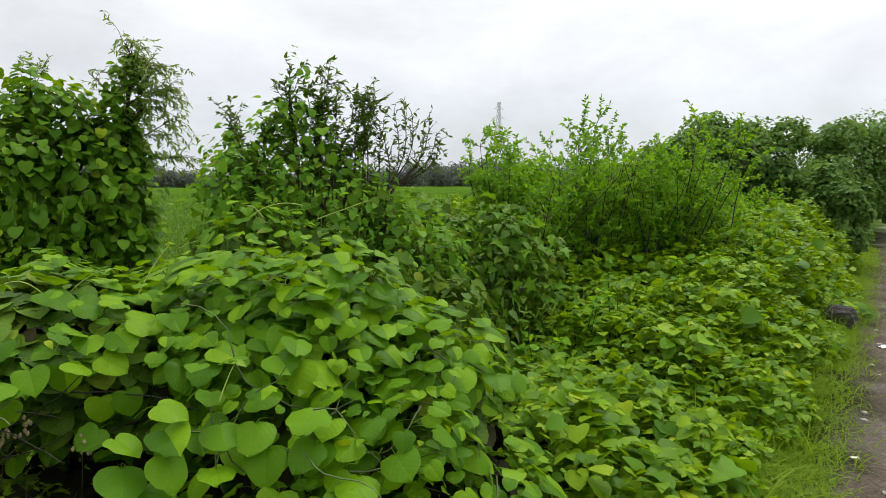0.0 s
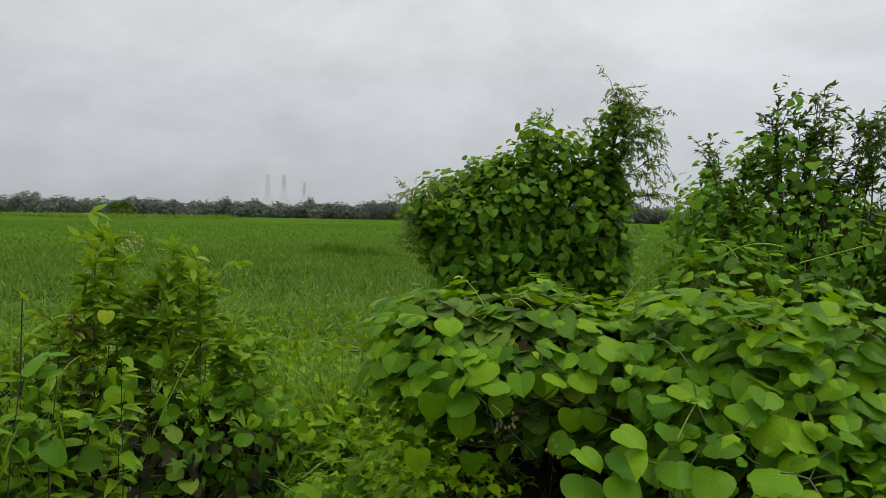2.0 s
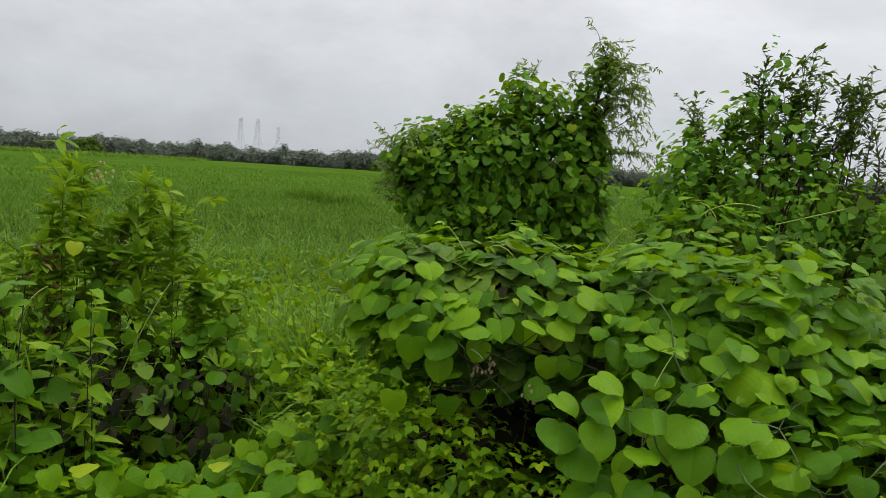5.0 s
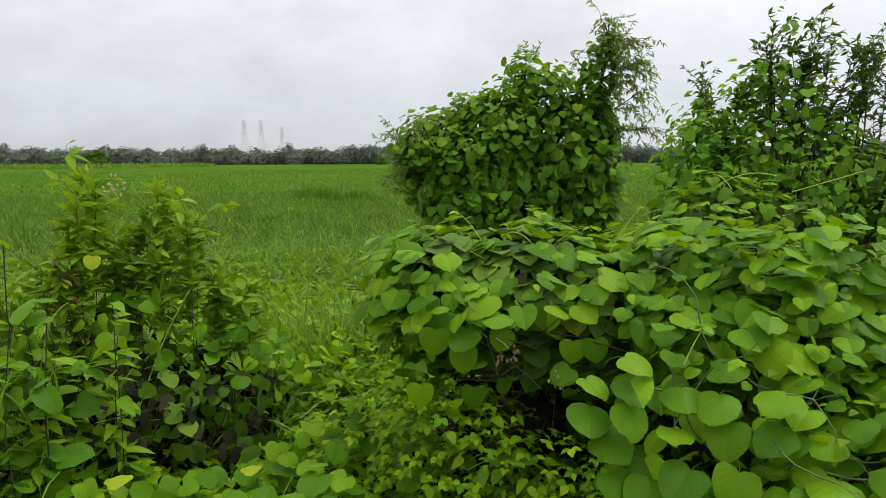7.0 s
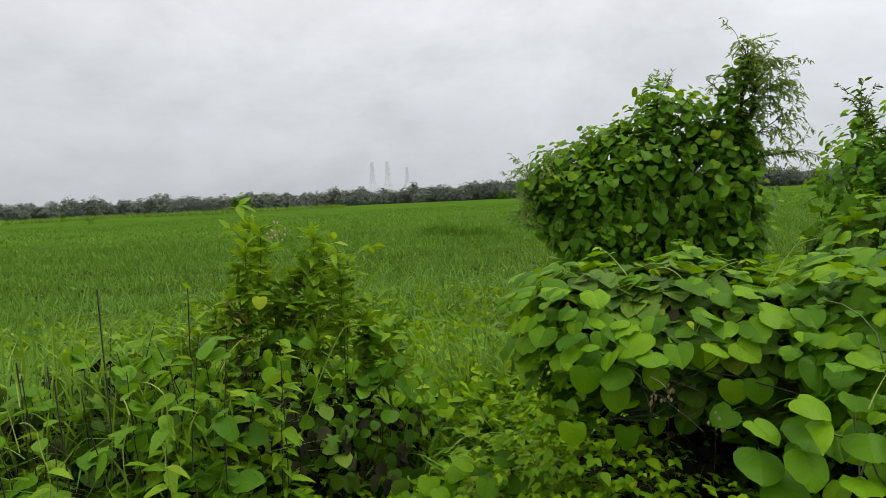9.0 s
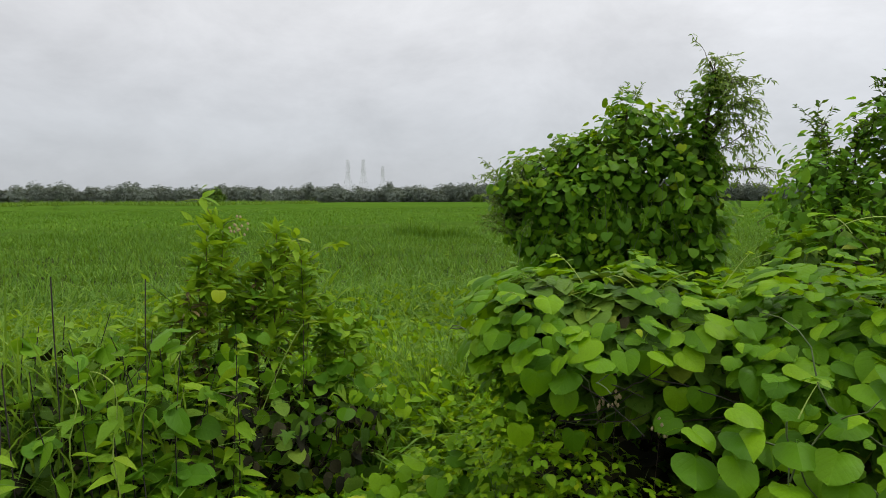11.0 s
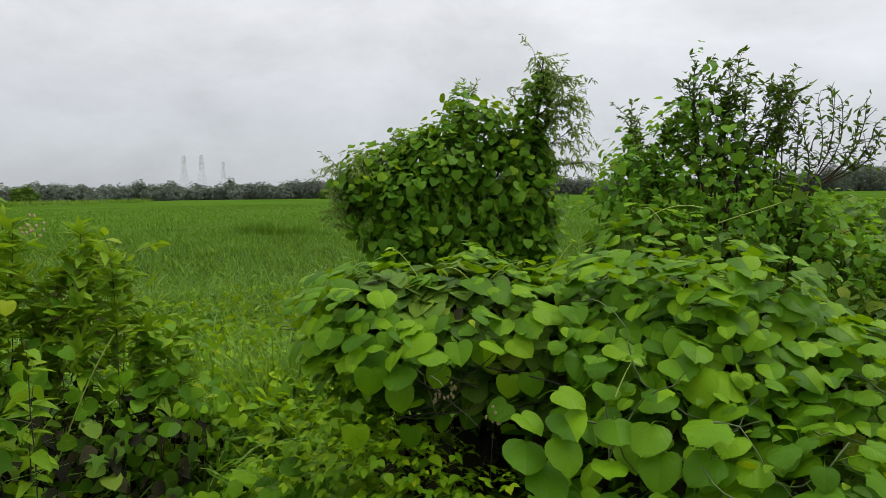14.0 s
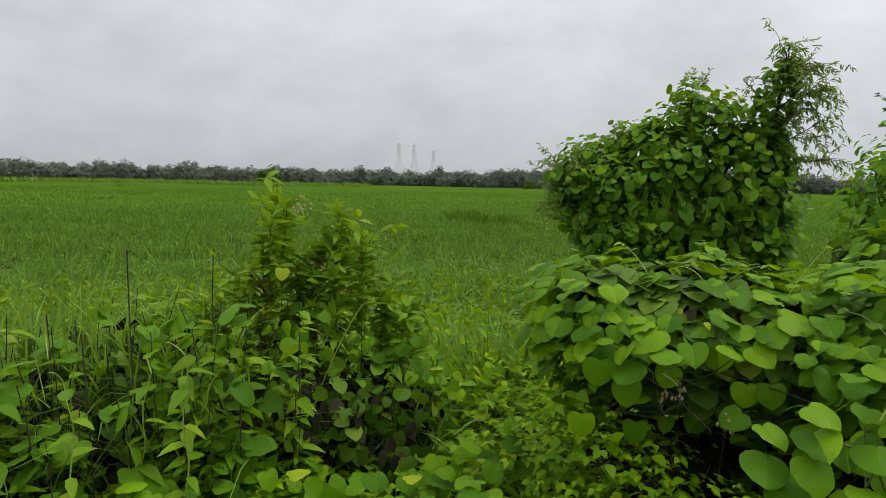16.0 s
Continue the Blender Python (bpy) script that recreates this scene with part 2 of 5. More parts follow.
def ground_material():
    a = Mat("ground_soil_and_meadow")
    pos = a.n("NewGeometry").outputs["Position"]
    off = a.n("VectorMath", {"operation": "DOT_PRODUCT"})
    a.link(pos, off.inputs[0])
    off.inputs[1].default_value = (_side.x, _side.y, 0)
    base = TRACK_A.x * _side.x + TRACK_A.y * _side.y
    d = a.math("SUBTRACT", off.outputs["Value"], base)
    wob = a.math("MULTIPLY", a.math("SUBTRACT", a.noise(1.4, 4.0), 0.5), 1.1)
    d = a.math("ADD", d, wob)
    lane = a.n("MapRange", Value=d, From_Min=-0.15, From_Max=0.25).outputs[0]
    lane2 = a.n("MapRange", Value=d, From_Min=3.2, From_Max=2.7).outputs[0]
    lane = a.math("MULTIPLY", lane, lane2)
    fine, broad = a.noise(40.0, 5.0), a.noise(2.2, 4.0)
    mud = a.ramp(a.math("MULTIPLY_ADD", fine, 0.55, a.math("MULTIPLY", broad, 0.45)), (0.3, (0.030, 0.022, 0.015)), (0.5, (0.082, 0.062, 0.046)), (0.72, (0.19, 0.155, 0.13)))
    soil = a.ramp(fine, (0.3, (0.014, 0.016, 0.007)), (0.7, (0.05, 0.055, 0.022)))
    far_r = a.n("VectorMath", {"operation": "LENGTH"})
    a.link(pos, far_r.inputs[0])
    mead = a.ramp(a.math("MULTIPLY_ADD", a.noise(0.05, 4.0), 0.6, a.math("MULTIPLY", a.noise(0.9, 5.0, 0.7), 0.4)),
                  (0.32, (0.042, 0.092, 0.009)), (0.5, (0.060, 0.122, 0.013)), (0.68, (0.086, 0.155, 0.020)))
    far = a.n("MapRange", Value=far_r.outputs["Value"], From_Min=16.0, From_Max=34.0).outputs[0]
    col = a.mix(far, a.mix(lane, soil, mud), mead)
    wet = a.n("MapRange", Value=a.noise(1.1, 3.0), From_Min=0.5, From_Max=0.62, To_Min=0.8, To_Max=0.3).outputs[0]
    rough = a.math("MULTIPLY_ADD", lane, a.math("SUBTRACT", wet, 0.9), 0.9)
    b = a.n("Bump", Strength=0.9, Distance=0.03, Height=a.math("ADD", fine, broad))
    p = a.n("BsdfPrincipled", Base_Color=col, Roughness=rough, Normal=b.outputs[0])
    p.inputs["Specular IOR Level"].default_value = 0.15
    a.link(a.math("MULTIPLY_ADD", lane, 0.18, 0.0), p.inputs["Specular IOR Level"])
    a.link(p.outputs[0], a.out.inputs[0])
    return a.m


# ---------------------------------------------------------------- building helpers
def mesh_of(name, verts, tris, mat, uvs=None, smooth=True):
    """A mesh from arrays of vertices (n, 3) and triangles (m, 3)."""
    verts, tris = np.asarray(verts, np.float32), np.asarray(tris, np.int32)
    me = bpy.data.meshes.new(name)
    me.vertices.add(len(verts))
    me.vertices.foreach_set("co", verts.ravel())
    me.loops.add(tris.size)
    me.loops.foreach_set("vertex_index", tris.ravel())
    me.polygons.add(len(tris))
    me.polygons.foreach_set("loop_start", np.arange(0, tris.size, 3, dtype=np.int32))
    me.polygons.foreach_set("use_smooth", np.full(len(tris), smooth))
    if uvs is not None:
        layer = me.uv_layers.new(name="UVMap")
        layer.data.foreach_set("uv", np.asarray(uvs, np.float32)[tris.ravel()].ravel())
    me.materials.append(mat)
    me.update(calc_edges=True)
    return me


def thing(name, label, category, at=(0, 0, 0), group="", kind=""):
    ob = new(name)
    ob.empty_display_size = 0.1
    ob.location = at
    return tagged(ob, label, category, group, kind)


def part(name, me, parent, label="", kind=""):
    """One mesh object under a thing; its mesh is in world metres."""
    ob = new(name, me)
    ob.parent = parent
    ob.matrix_parent_inverse = Matrix.Translation(parent.location).inverted()
    return tagged(ob, label, kind=kind)


def heart(fold=0.18, droop=0.22, wave=0.03, notch=0.14, seed=0):
    """A heart-shaped leaf: 1 wide, 1 long, from its stalk at the origin towards +y."""
    half = [(0.0, 0.0), (0.09, -notch * 0.9), (0.26, -notch * 1.25), (0.43, -notch * 0.65), (0.535, 0.08), (0.545, 0.28), (0.50, 0.48), (0.41, 0.65), (0.27, 0.79), (0.11, 0.89), (0.0, 0.95)]
    rib = [0.0, 0.06, 0.12, 0.18, 0.28, 0.38, 0.52, 0.64, 0.77, 0.88, 0.95]
    r = np.random.default_rng(seed)
    v, tri = [], []
    for sgn in (1, -1):
        base = len(v)
        for (x, y), m in zip(half, rib):
            for f in (0.0, 0.5, 1.0):
                px, py = sgn * x * f, m + (y - m) * f
                z = fold * abs(px) * (1.5 - abs(px)) - droop * max(py, 0) ** 2 - 0.35 * px * px * f + wave * f * r.normal()
                v.append((px, py, z))
        for i in range(len(half) - 1):
            for j in range(2):
                a, b, c, d = (base + 3 * i + j, base + 3 * i + j + 1, base + 3 * i + j + 4, base + 3 * i + j + 3)
                quad = [(a, b, c), (a, c, d)] if sgn > 0 else [(a, c, b), (a, d, c)]
                tri += quad
    v = np.array(v)
    return v, np.array(tri), np.stack([v[:, 0] + 0.5, v[:, 1]], 1)


def heart_small(fold=0.2, droop=0.25):
    """The same leaf with fewer faces."""
    half = [(0.0, 0.0), (0.25, -0.09), (0.50, 0.10), (0.50, 0.45), (0.31, 0.75), (0.0, 0.93)]
    return _strip(half, [0.0, 0.08, 0.2, 0.45, 0.73, 0.92], fold, droop)


def _strip(half, rib, fold, droop):
    v, tri = [], []
    n = len(half)
    for (x, y), m in zip(half, rib):
        v.append((0, m, -droop * m * m))
    for sgn in (1, -1):
        base = len(v)
        for x, y in half:
            v.append((sgn * x, y, fold * x - droop * max(y, 0) ** 2))
        for i in range(n - 1):
            for t in ((i, base + i, base + i + 1), (i, base + i + 1, i + 1)):
                p = [v[k] for k in t]
                area = np.linalg.norm(np.cross(np.subtract(p[1], p[0]), np.subtract(p[2], p[0])))
                if area > 1e-5:
                    tri.append(t if sgn > 0 else t[::-1])
    v = np.array(v)
    return v, np.array(tri), np.stack([v[:, 0] + 0.5, v[:, 1]], 1)


def ovate():
    return _strip([(0.0, 0.0), (0.30, 0.16), (0.36, 0.42), (0.20, 0.75), (0.0, 1.0)], [0.0, 0.16, 0.42, 0.75, 1.0], 0.22, 0.28)


def lance():
    return _strip([(0.0, 0.0), (0.11, 0.30), (0.085, 0.65), (0.0, 1.0)], [0.0, 0.3, 0.65, 1.0], 0.3, 0.22)


def lobed():
    """A leaf of five pointed lobes."""
    half = [(0.0, 0.0), (0.20, -0.12), (0.45, -0.06), (0.25, 0.14), (0.62, 0.42), (0.24, 0.40), (0.16, 0.62), (0.0, 1.0)]
    return _strip(half, [0.0, 0.02, 0.1, 0.18, 0.3, 0.42, 0.66, 1.0], 0.15, 0.2)


def clump():
    """A sprig of four small leaves, for trees far off."""
    v, tri, n = [], [], 0
    for k in range(4):
        ang = k * 1.7
        c, s = math.cos(ang), math.sin(ang)
        q = [(0, 0, 0), (0.22 * c - 0.5 * s, 0.22 * s + 0.5 * c, 0.15), (-s, c, -0.1), (-0.25 * c - 0.5 * s, -0.25 * s + 0.5 * c, 0.1)]
        v += q
        tri += [(n, n + 1, n + 2), (n, n + 2, n + 3)]
        n += 4
    v = np.array(v)
    return v, np.array(tri), v[:, :2] + 0.5


def triple():
    """Three oval leaflets on one stalk."""
    V, T, U, n = [], [], [], 0
    for ang, s in ((-1.25, 0.85), (1.25, 0.85), (0.0, 1.0)):
        v, t, uv = _strip([(0.0, 0.0), (0.33, 0.25), (0.34, 0.55), (0.0, 1.0)], [0.0, 0.25, 0.55, 1.0], 0.2, 0.25)
        c, k = math.cos(ang) * s * 0.62, math.sin(ang) * s * 0.62
        V.append(np.column_stack([v[:, 0] * c - (v[:, 1] + 0.08) * k, v[:, 0] * k + (v[:, 1] + 0.08) * c, v[:, 2] * s * 0.62]))
        T.append(t + n), U.append(uv)
        n += len(v)
    return np.concatenate(V), np.concatenate(T), np.concatenate(U)


TRIPLE = triple()
HEART, HEART2, HEARTS, OVATE, LANCE, LOBED, CLUMP = heart(0.16, 0.25, 0.035, 0.07), heart(0.1, 0.35, 0.04, 0.09, 3), heart_small(), ovate(), lance(), lobed(), clump()


def unit(v):
    return v / np.maximum(np.linalg.norm(v, axis=-1, keepdims=True), 1e-9)


def frames(normal, tip):
    """Turns (n, 3, 3) whose z is the leaf's normal and whose y its tip."""
    z = unit(normal)
    y = unit(tip - (tip * z).sum(-1, keepdims=True) * z)
    return np.stack([np.cross(y, z), y, z], -1)


def leaf_turns(out, rng, up=0.8, spread=0.45, hang=0.35, level=0.4):
    """Turns for leaves on a surface with outward normals: they look out and up, and their tips hang outwards.
    level: the share of leaves that lie nearly level, with tips to any side."""
    n = len(out)
    flat = out * [1, 1, 0] + rng.normal(0, 0.35, (n, 3)) * [1, 1, 0]
    normal = unit(out + [0, 0, up] + rng.normal(0, spread, (n, 3)))
    tip = unit(flat) + [0, 0, -hang] + rng.normal(0, 0.4, (n, 3))
    lie = (rng.random(n) < level)[:, None]
    normal = np.where(lie, unit(out * 0.35 + [0, 0, 1.0] + rng.normal(0, 0.24, (n, 3))), normal)
    tip = np.where(lie, unit(flat) * 0.5 + unit(rng.normal(0, 1, (n, 3)) * [1, 1, 0.15]) + [0, 0, -0.15], tip)
    return frames(normal, tip)


def leaves_mesh(name, leaf, places, turns, size, mat, stretch=None):
    """All leaves of one kind as one mesh."""
    v, tri, uv = leaf
    n, k = len(places), len(v)
    size = np.broadcast_to(size, n)
    local = np.broadcast_to(v, (n, k, 3)) * size[:, None, None]
    if stretch is not None:
        local = local * stretch
    co = np.einsum("nij,nkj->nki", turns, local) + places[:, None]
    tris = (tri[None] + (np.arange(n) * k)[:, None, None]).reshape(-1, 3)
    return mesh_of(name, co.reshape(-1, 3), tris, mat, np.tile(uv, (n, 1)))


def shell(balls, n, rng, rough=0.12, low=0.05, inner=0.93):
    """Places and outward normals on the outside of a heap of ellipsoids (x, y, z, rx, ry, rz)."""
    balls = np.array(balls, float)
    area = np.array([(b[3] * b[4]) ** 0.8 + (b[3] * b[5]) ** 0.8 + (b[4] * b[5]) ** 0.8 for b in balls])
    pick = rng.choice(len(balls), n * 2, p=area / area.sum())
    d = unit(rng.normal(size=(n * 2, 3)))
    c, r = balls[pick, :3], balls[pick, 3:]
    bump = np.array([noise.noise(Vector(q)) for q in (c * 3.1 + d * 1.9)])
    p = c + d * r * (1 + rough * bump + rough * 0.25 * np.clip(rng.normal(0, 1, n * 2), -2.5, 0.9))[:, None]
    inside = np.zeros(n * 2, bool)
    for b in balls:
        inside |= (((p - b[:3]) / b[3:]) ** 2).sum(1) < inner**2
    own = (((p - c) / r) ** 2).sum(1)
    alone = np.zeros(n * 2, int)
    for b in balls:
        alone += (((p - b[:3]) / b[3:]) ** 2).sum(1) < inner**2
    keep = (alone - (own < inner**2) <= 0) & (p[:, 2] > low)
    p, d = p[keep][:n], unit((d / r)[keep][:n])
    return p, d


def spaced(p, gap):
    """Indices of places that keep a distance from one another."""
    kept = np.zeros((0, 3))
    out = []
    for i, q in enumerate(p):
        if not len(kept) or ((kept - q) ** 2).sum(1).min() > gap * gap:
            kept = np.vstack([kept, q])
            out.append(i)
    return np.array(out, int)


def patchy(p, scale=2.4, share=0.8, seed=0.0):
    """Indices of places that leave irregular gaps."""
    v = np.array([noise.noise(Vector(q) * scale + Vector((seed, 0, 0))) for q in p])
    return np.where(v > np.quantile(v, 1 - share))[0]


def shingle_turns(out, rng, lift=0.6, spread=0.22, hang=0.45):
    """Turns for leaves that overlap like tiles: they look out and up, with their tips outwards and down."""
    n = len(out)
    side = unit(out * [1, 1, 0] + rng.normal(0, 0.30, (n, 3)) * [1, 1, 0])
    normal = unit(out * 0.75 + [0, 0, lift] + rng.normal(0, spread, (n, 3)))
    return frames(normal, side + [0, 0, -hang] + rng.normal(0, 0.28, (n, 3)))


def leaf_sizes(n, rng, low=0.048, high=0.128):
    return low + (high - low) * rng.beta(1.5, 1.7, n)


def tubes(paths, sides=5):
    """Vertices and triangles of tapering tubes; a path is (points (n, 3), radii (n))."""
    vs, ts, base = [], [], 0
    ang = np.linspace(0, 2 * math.pi, sides, endpoint=False)
    for pts, rad in paths:
        pts = np.asarray(pts, float)
        rad = np.broadcast_to(rad, len(pts))
        way = unit(np.gradient(pts, axis=0))
        ref = np.where(np.abs(way[:, 2:3]) < 0.9, [[0, 0, 1.0]], [[1.0, 0, 0]])
        a = unit(np.cross(way, ref))
        b = np.cross(way, a)
        ring = pts[:, None] + rad[:, None, None] * (a[:, None] * np.cos(ang)[None, :, None] + b[:, None] * np.sin(ang)[None, :, None])
        vs.append(ring.reshape(-1, 3))
        i, j = np.meshgrid(np.arange(len(pts) - 1), np.arange(sides), indexing="ij")
        p, q = base + i * sides + j, base + i * sides + (j + 1) % sides
        ts.append(np.stack([p, q, q + sides], -1).reshape(-1, 3))
        ts.append(np.stack([p, q + sides, p + sides], -1).reshape(-1, 3))
        base += len(pts) * sides
    return np.concatenate(vs), np.concatenate(ts)


def tube_mesh(name, paths, mat, sides=5):
    v, t = tubes(paths, sides)
    return mesh_of(name, v, t, mat)


def wander(start, way, length, rng, steps=7, bend=0.25, rise=0.0):
    """A winding line of points."""
    p, d, out = np.array(start, float), unit(np.array(way, float)), []
    for _ in range(steps + 1):
        out.append(p.copy())
        p = p + d * length / steps
        d = unit(d + rng.normal(0, bend, 3) + [0, 0, rise])
    return np.array(out)


def blades_mesh(name, places, height, width, mat, rng, lean=0.35, curl=0.5, segs=3, heading=None):
    """Grass: bent tapering blades, each with its own lean."""
    n = len(places)
    ang = rng.uniform(0, 2 * math.pi, n) if heading is None else heading + rng.normal(0, 0.8, n)
    d = np.stack([np.cos(ang), np.sin(ang), 0 * ang], 1)
    s = np.stack([-np.sin(ang + rng.normal(0, 0.6, n)), np.cos(ang), 0 * ang], 1)
    le, cu = np.abs(rng.normal(lean, lean * 0.5, n)), np.abs(rng.normal(curl, curl * 0.5, n))
    rows = []
    for k in range(segs + 1):
        f = k / segs
        mid = places + d * (height * (le * f + cu * f * f))[:, None] + np.array([0, 0, 1]) * (height * (f - 0.45 * cu * f * f * f))[:, None]
        if k < segs:
            wdt = (width * (1 - 0.55 * f))[:, None] * 0.5
            rows += [mid - s * wdt, mid + s * wdt]
        else:
            rows.append(mid)
    v = np.stack(rows, 1)
    k = v.shape[1]
    tri = []
    for i in range(segs - 1):
        a = 2 * i
        tri += [(a, a + 1, a + 3), (a, a + 3, a + 2)]
    tri.append((2 * segs - 2, 2 * segs - 1, 2 * segs))
    tris = (np.array(tri)[None] + (np.arange(n) * k)[:, None, None]).reshape(-1, 3)
    return mesh_of(name, v.reshape(-1, 3), tris, mat)


def polar(az, d):
    """x, y at d metres, az degrees to the left of straight on."""
    return np.array([-math.sin(radians(az)) * d, math.cos(radians(az)) * d])


# ---------------------------------------------------------------- ground
def ground_height(x, y):
    far = np.clip((np.hypot(x, y) - 14) / 25, 0, 1)
    n = 0.05 * np.sin(x * 1.3 + 1.1) * np.cos(y * 1.7) + 0.03 * np.sin(x * 3.1 - y * 2.3)
    t = track_offset(x, y)
    lane = np.clip((t + 0.2) / 0.5, 0, 1)
    return n * (1 - lane * 0.6) - 0.06 * lane * np.clip(1 - far * 2, 0, 1) + 0.38 * far * far * (3 - 2 * far)


def build_ground():
    rings = np.concatenate([np.linspace(0.25, 12, 70), np.geomspace(12.4, 3800, 90)])
    n_ang = 220
    ang = np.linspace(0, 2 * math.pi, n_ang, endpoint=False)
    r, a = np.meshgrid(rings, ang, indexing="ij")
    x, y = r * np.cos(a), r * np.sin(a)
    z = ground_height(x, y)
    z += np.where(r > 30, 0.10 * np.sin(x * 0.21 + 3 * np.sin(y * 0.05)) * np.cos(y * 0.17), 0)
    v = np.concatenate([[[0, 0, float(ground_height(0.0, 0.0))]], np.stack([x, y, z], -1).reshape(-1, 3)])
    i, j = np.meshgrid(np.arange(len(rings) - 1), np.arange(n_ang), indexing="ij")
    p, q = 1 + i * n_ang + j, 1 + i * n_ang + (j + 1) % n_ang
    t = np.concatenate([np.stack([p, p + n_ang, q + n_ang], -1).reshape(-1, 3), np.stack([p, q + n_ang, q], -1).reshape(-1, 3),
                        np.stack([np.zeros(n_ang, int), 1 + np.arange(n_ang), 1 + (np.arange(n_ang) + 1) % n_ang], -1)])
    ob = new("ground", mesh_of("ground", v, t, ground_material()))
    tagged(ob, "dark soil with a wet muddy track and flat green meadow", "ground", kind="structure")


build_ground()


# ---------------------------------------------------------------- the near mound of vines
def hero_leaves(parent, places, turns, sizes, meshes, name="leaf"):
    """Leaves that can be told apart, each an object of its own on a shared mesh."""
    for k, (p, t, s) in enumerate(zip(places, turns, sizes)):
        ob = new(name, meshes[k % len(meshes)])
        ob.parent = parent
        ob.matrix_parent_inverse = Matrix.Translation(parent.location).inverted()
        m = Matrix(t.tolist()).to_4x4()
        ob.matrix_basis = Matrix.Translation(p.tolist()) @ m @ Matrix.Diagonal((s, s, s, 1))


def hero_meshes(mat, n=8):
    out = []
    for k in range(n):
        v, t, uv = heart(-0.12 + 0.06 * k, 0.06 + 0.10 * (k % 4), 0.020 + 0.012 * (k % 3), 0.06 + 0.025 * (k % 3), k)
        f = np.linspace(0, 1, 4)
        sv, st = tubes([(np.stack([0.08 * (k - 4) * f * f, -0.75 * f, -0.15 * f - 0.45 * f * f], 1), np.array([0.016, 0.013, 0.012, 0.012]))], 3)
        st, sv = st + len(v), sv
        out.append(mesh_of("leaf", np.concatenate([v, sv]), np.concatenate([t, st]), mat, np.concatenate([uv, np.full((len(sv), 2), 0.5)])))
    return out


def each_stem(parent, lines, mat, name="stem", sides=4):
    """Every stem a part of its own; a line is (points, radii)."""
    for pts, rad in lines:
        part(name, tube_mesh(name, [(pts, rad)], mat, sides), parent)


def thick(lines, base, end):
    return [(pts, np.linspace(base, end, len(pts))) for pts in lines]


def lumps(balls, n, rng, r=(0.10, 0.24), low=0.3):
    """Smaller heaps on the outside of larger ones, which break up the outline."""
    p, d = shell(balls, n * 3, rng, 0.1, low, 0.95)
    s = rng.uniform(*r, len(p))
    return list(balls) + [(*(q - e * k * 0.3), k, k, k * 0.85) for q, e, k in zip(p[:n], d[:n], s[:n])]


def arc(start, way, length, rise, fall, steps=10):
    """A shoot that rises and bends over."""
    f = np.linspace(0, 1, steps)
    w = np.array([way[0], way[1], 0.0])
    return np.array(start) + np.outer(f * length, w / max(np.linalg.norm(w), 1e-6)) + np.outer(rise * f - fall * f * f, [0, 0, 1])


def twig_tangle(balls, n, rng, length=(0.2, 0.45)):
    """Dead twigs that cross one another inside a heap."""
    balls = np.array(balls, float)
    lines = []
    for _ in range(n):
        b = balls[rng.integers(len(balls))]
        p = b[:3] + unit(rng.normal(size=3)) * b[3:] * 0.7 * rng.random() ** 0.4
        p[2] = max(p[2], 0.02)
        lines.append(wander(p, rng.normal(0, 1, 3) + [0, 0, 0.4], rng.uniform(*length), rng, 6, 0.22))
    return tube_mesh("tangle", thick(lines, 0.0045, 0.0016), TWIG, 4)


VINE_MESHES = hero_meshes(VINE)
DEEP_MESHES = hero_meshes(VINE_DEEP)
SHELF = [(-1.66, 2.10, 1.01, 0.34, 0.34, 0.31), (-1.46, 2.24, 1.01, 0.44, 0.40, 0.31), (-1.15, 2.42, 0.94, 0.50, 0.42, 0.30), (-0.80, 2.52, 0.91, 0.48, 0.42, 0.31),
         (-0.46, 2.52, 0.87, 0.38, 0.42, 0.36), (-0.14, 2.42, 0.58, 0.38, 0.40, 0.42), (0.08, 2.32, 0.36, 0.34, 0.34, 0.36)]
LOWER = [(-1.72, 2.50, 0.50, 0.32, 0.30, 0.52), (-1.20, 2.85, 0.50, 0.50, 0.36, 0.52), (-0.70, 2.66, 0.50, 0.50, 0.42, 0.55), (-0.20, 2.50, 0.40, 0.45, 0.40, 0.45), (-0.85, 3.15, 0.55, 0.60, 0.50, 0.62)]
FRONT = [(-0.56, 2.10, 0.62, 0.34, 0.24, 0.40), (-0.22, 2.05, 0.48, 0.36, 0.32, 0.44), (-0.50, 2.02, 0.30, 0.42, 0.30, 0.40)]


def cascade(rng):
    """A shoot whose large leaves fall towards the track in tiers."""
    P, T, S = [], [], []
    for k in range(6):
        z, d = 1.09 - 0.085 * k, 1.99 - 0.05 * min(k, 4)
        half = (2.5, 5.5, 8.0, 9.5, 9.0, 7.5)[k]
        for az in np.arange(20.0 - half + (1.6 if k % 2 else 0), 20.0 + half + 0.5, 3.9):
            a = polar(az + rng.normal(0, 0.5), d + rng.normal(0, 0.025))
            to = unit(np.array([-a[0], -a[1], 0.0]))
            side = np.array([to[1], -to[0], 0.0]) * (az - 20.0) / 9.0
            P.append((a[0], a[1], z + rng.normal(0, 0.02)))
            T.append(frames(to * (0.02 + 0.11 * k) + [0, 0, 1.0 - 0.05 * k] - side * 0.12 + rng.normal(0, 0.15, 3), to * 0.9 - side * 0.9 + [0, 0, -0.15 - 0.06 * k] + rng.normal(0, 0.22, 3)))
            S.append(rng.uniform(0.065, 0.10) if k < 2 else rng.uniform(0.090, 0.128))
    return np.array(P), np.array(T), np.array(S)


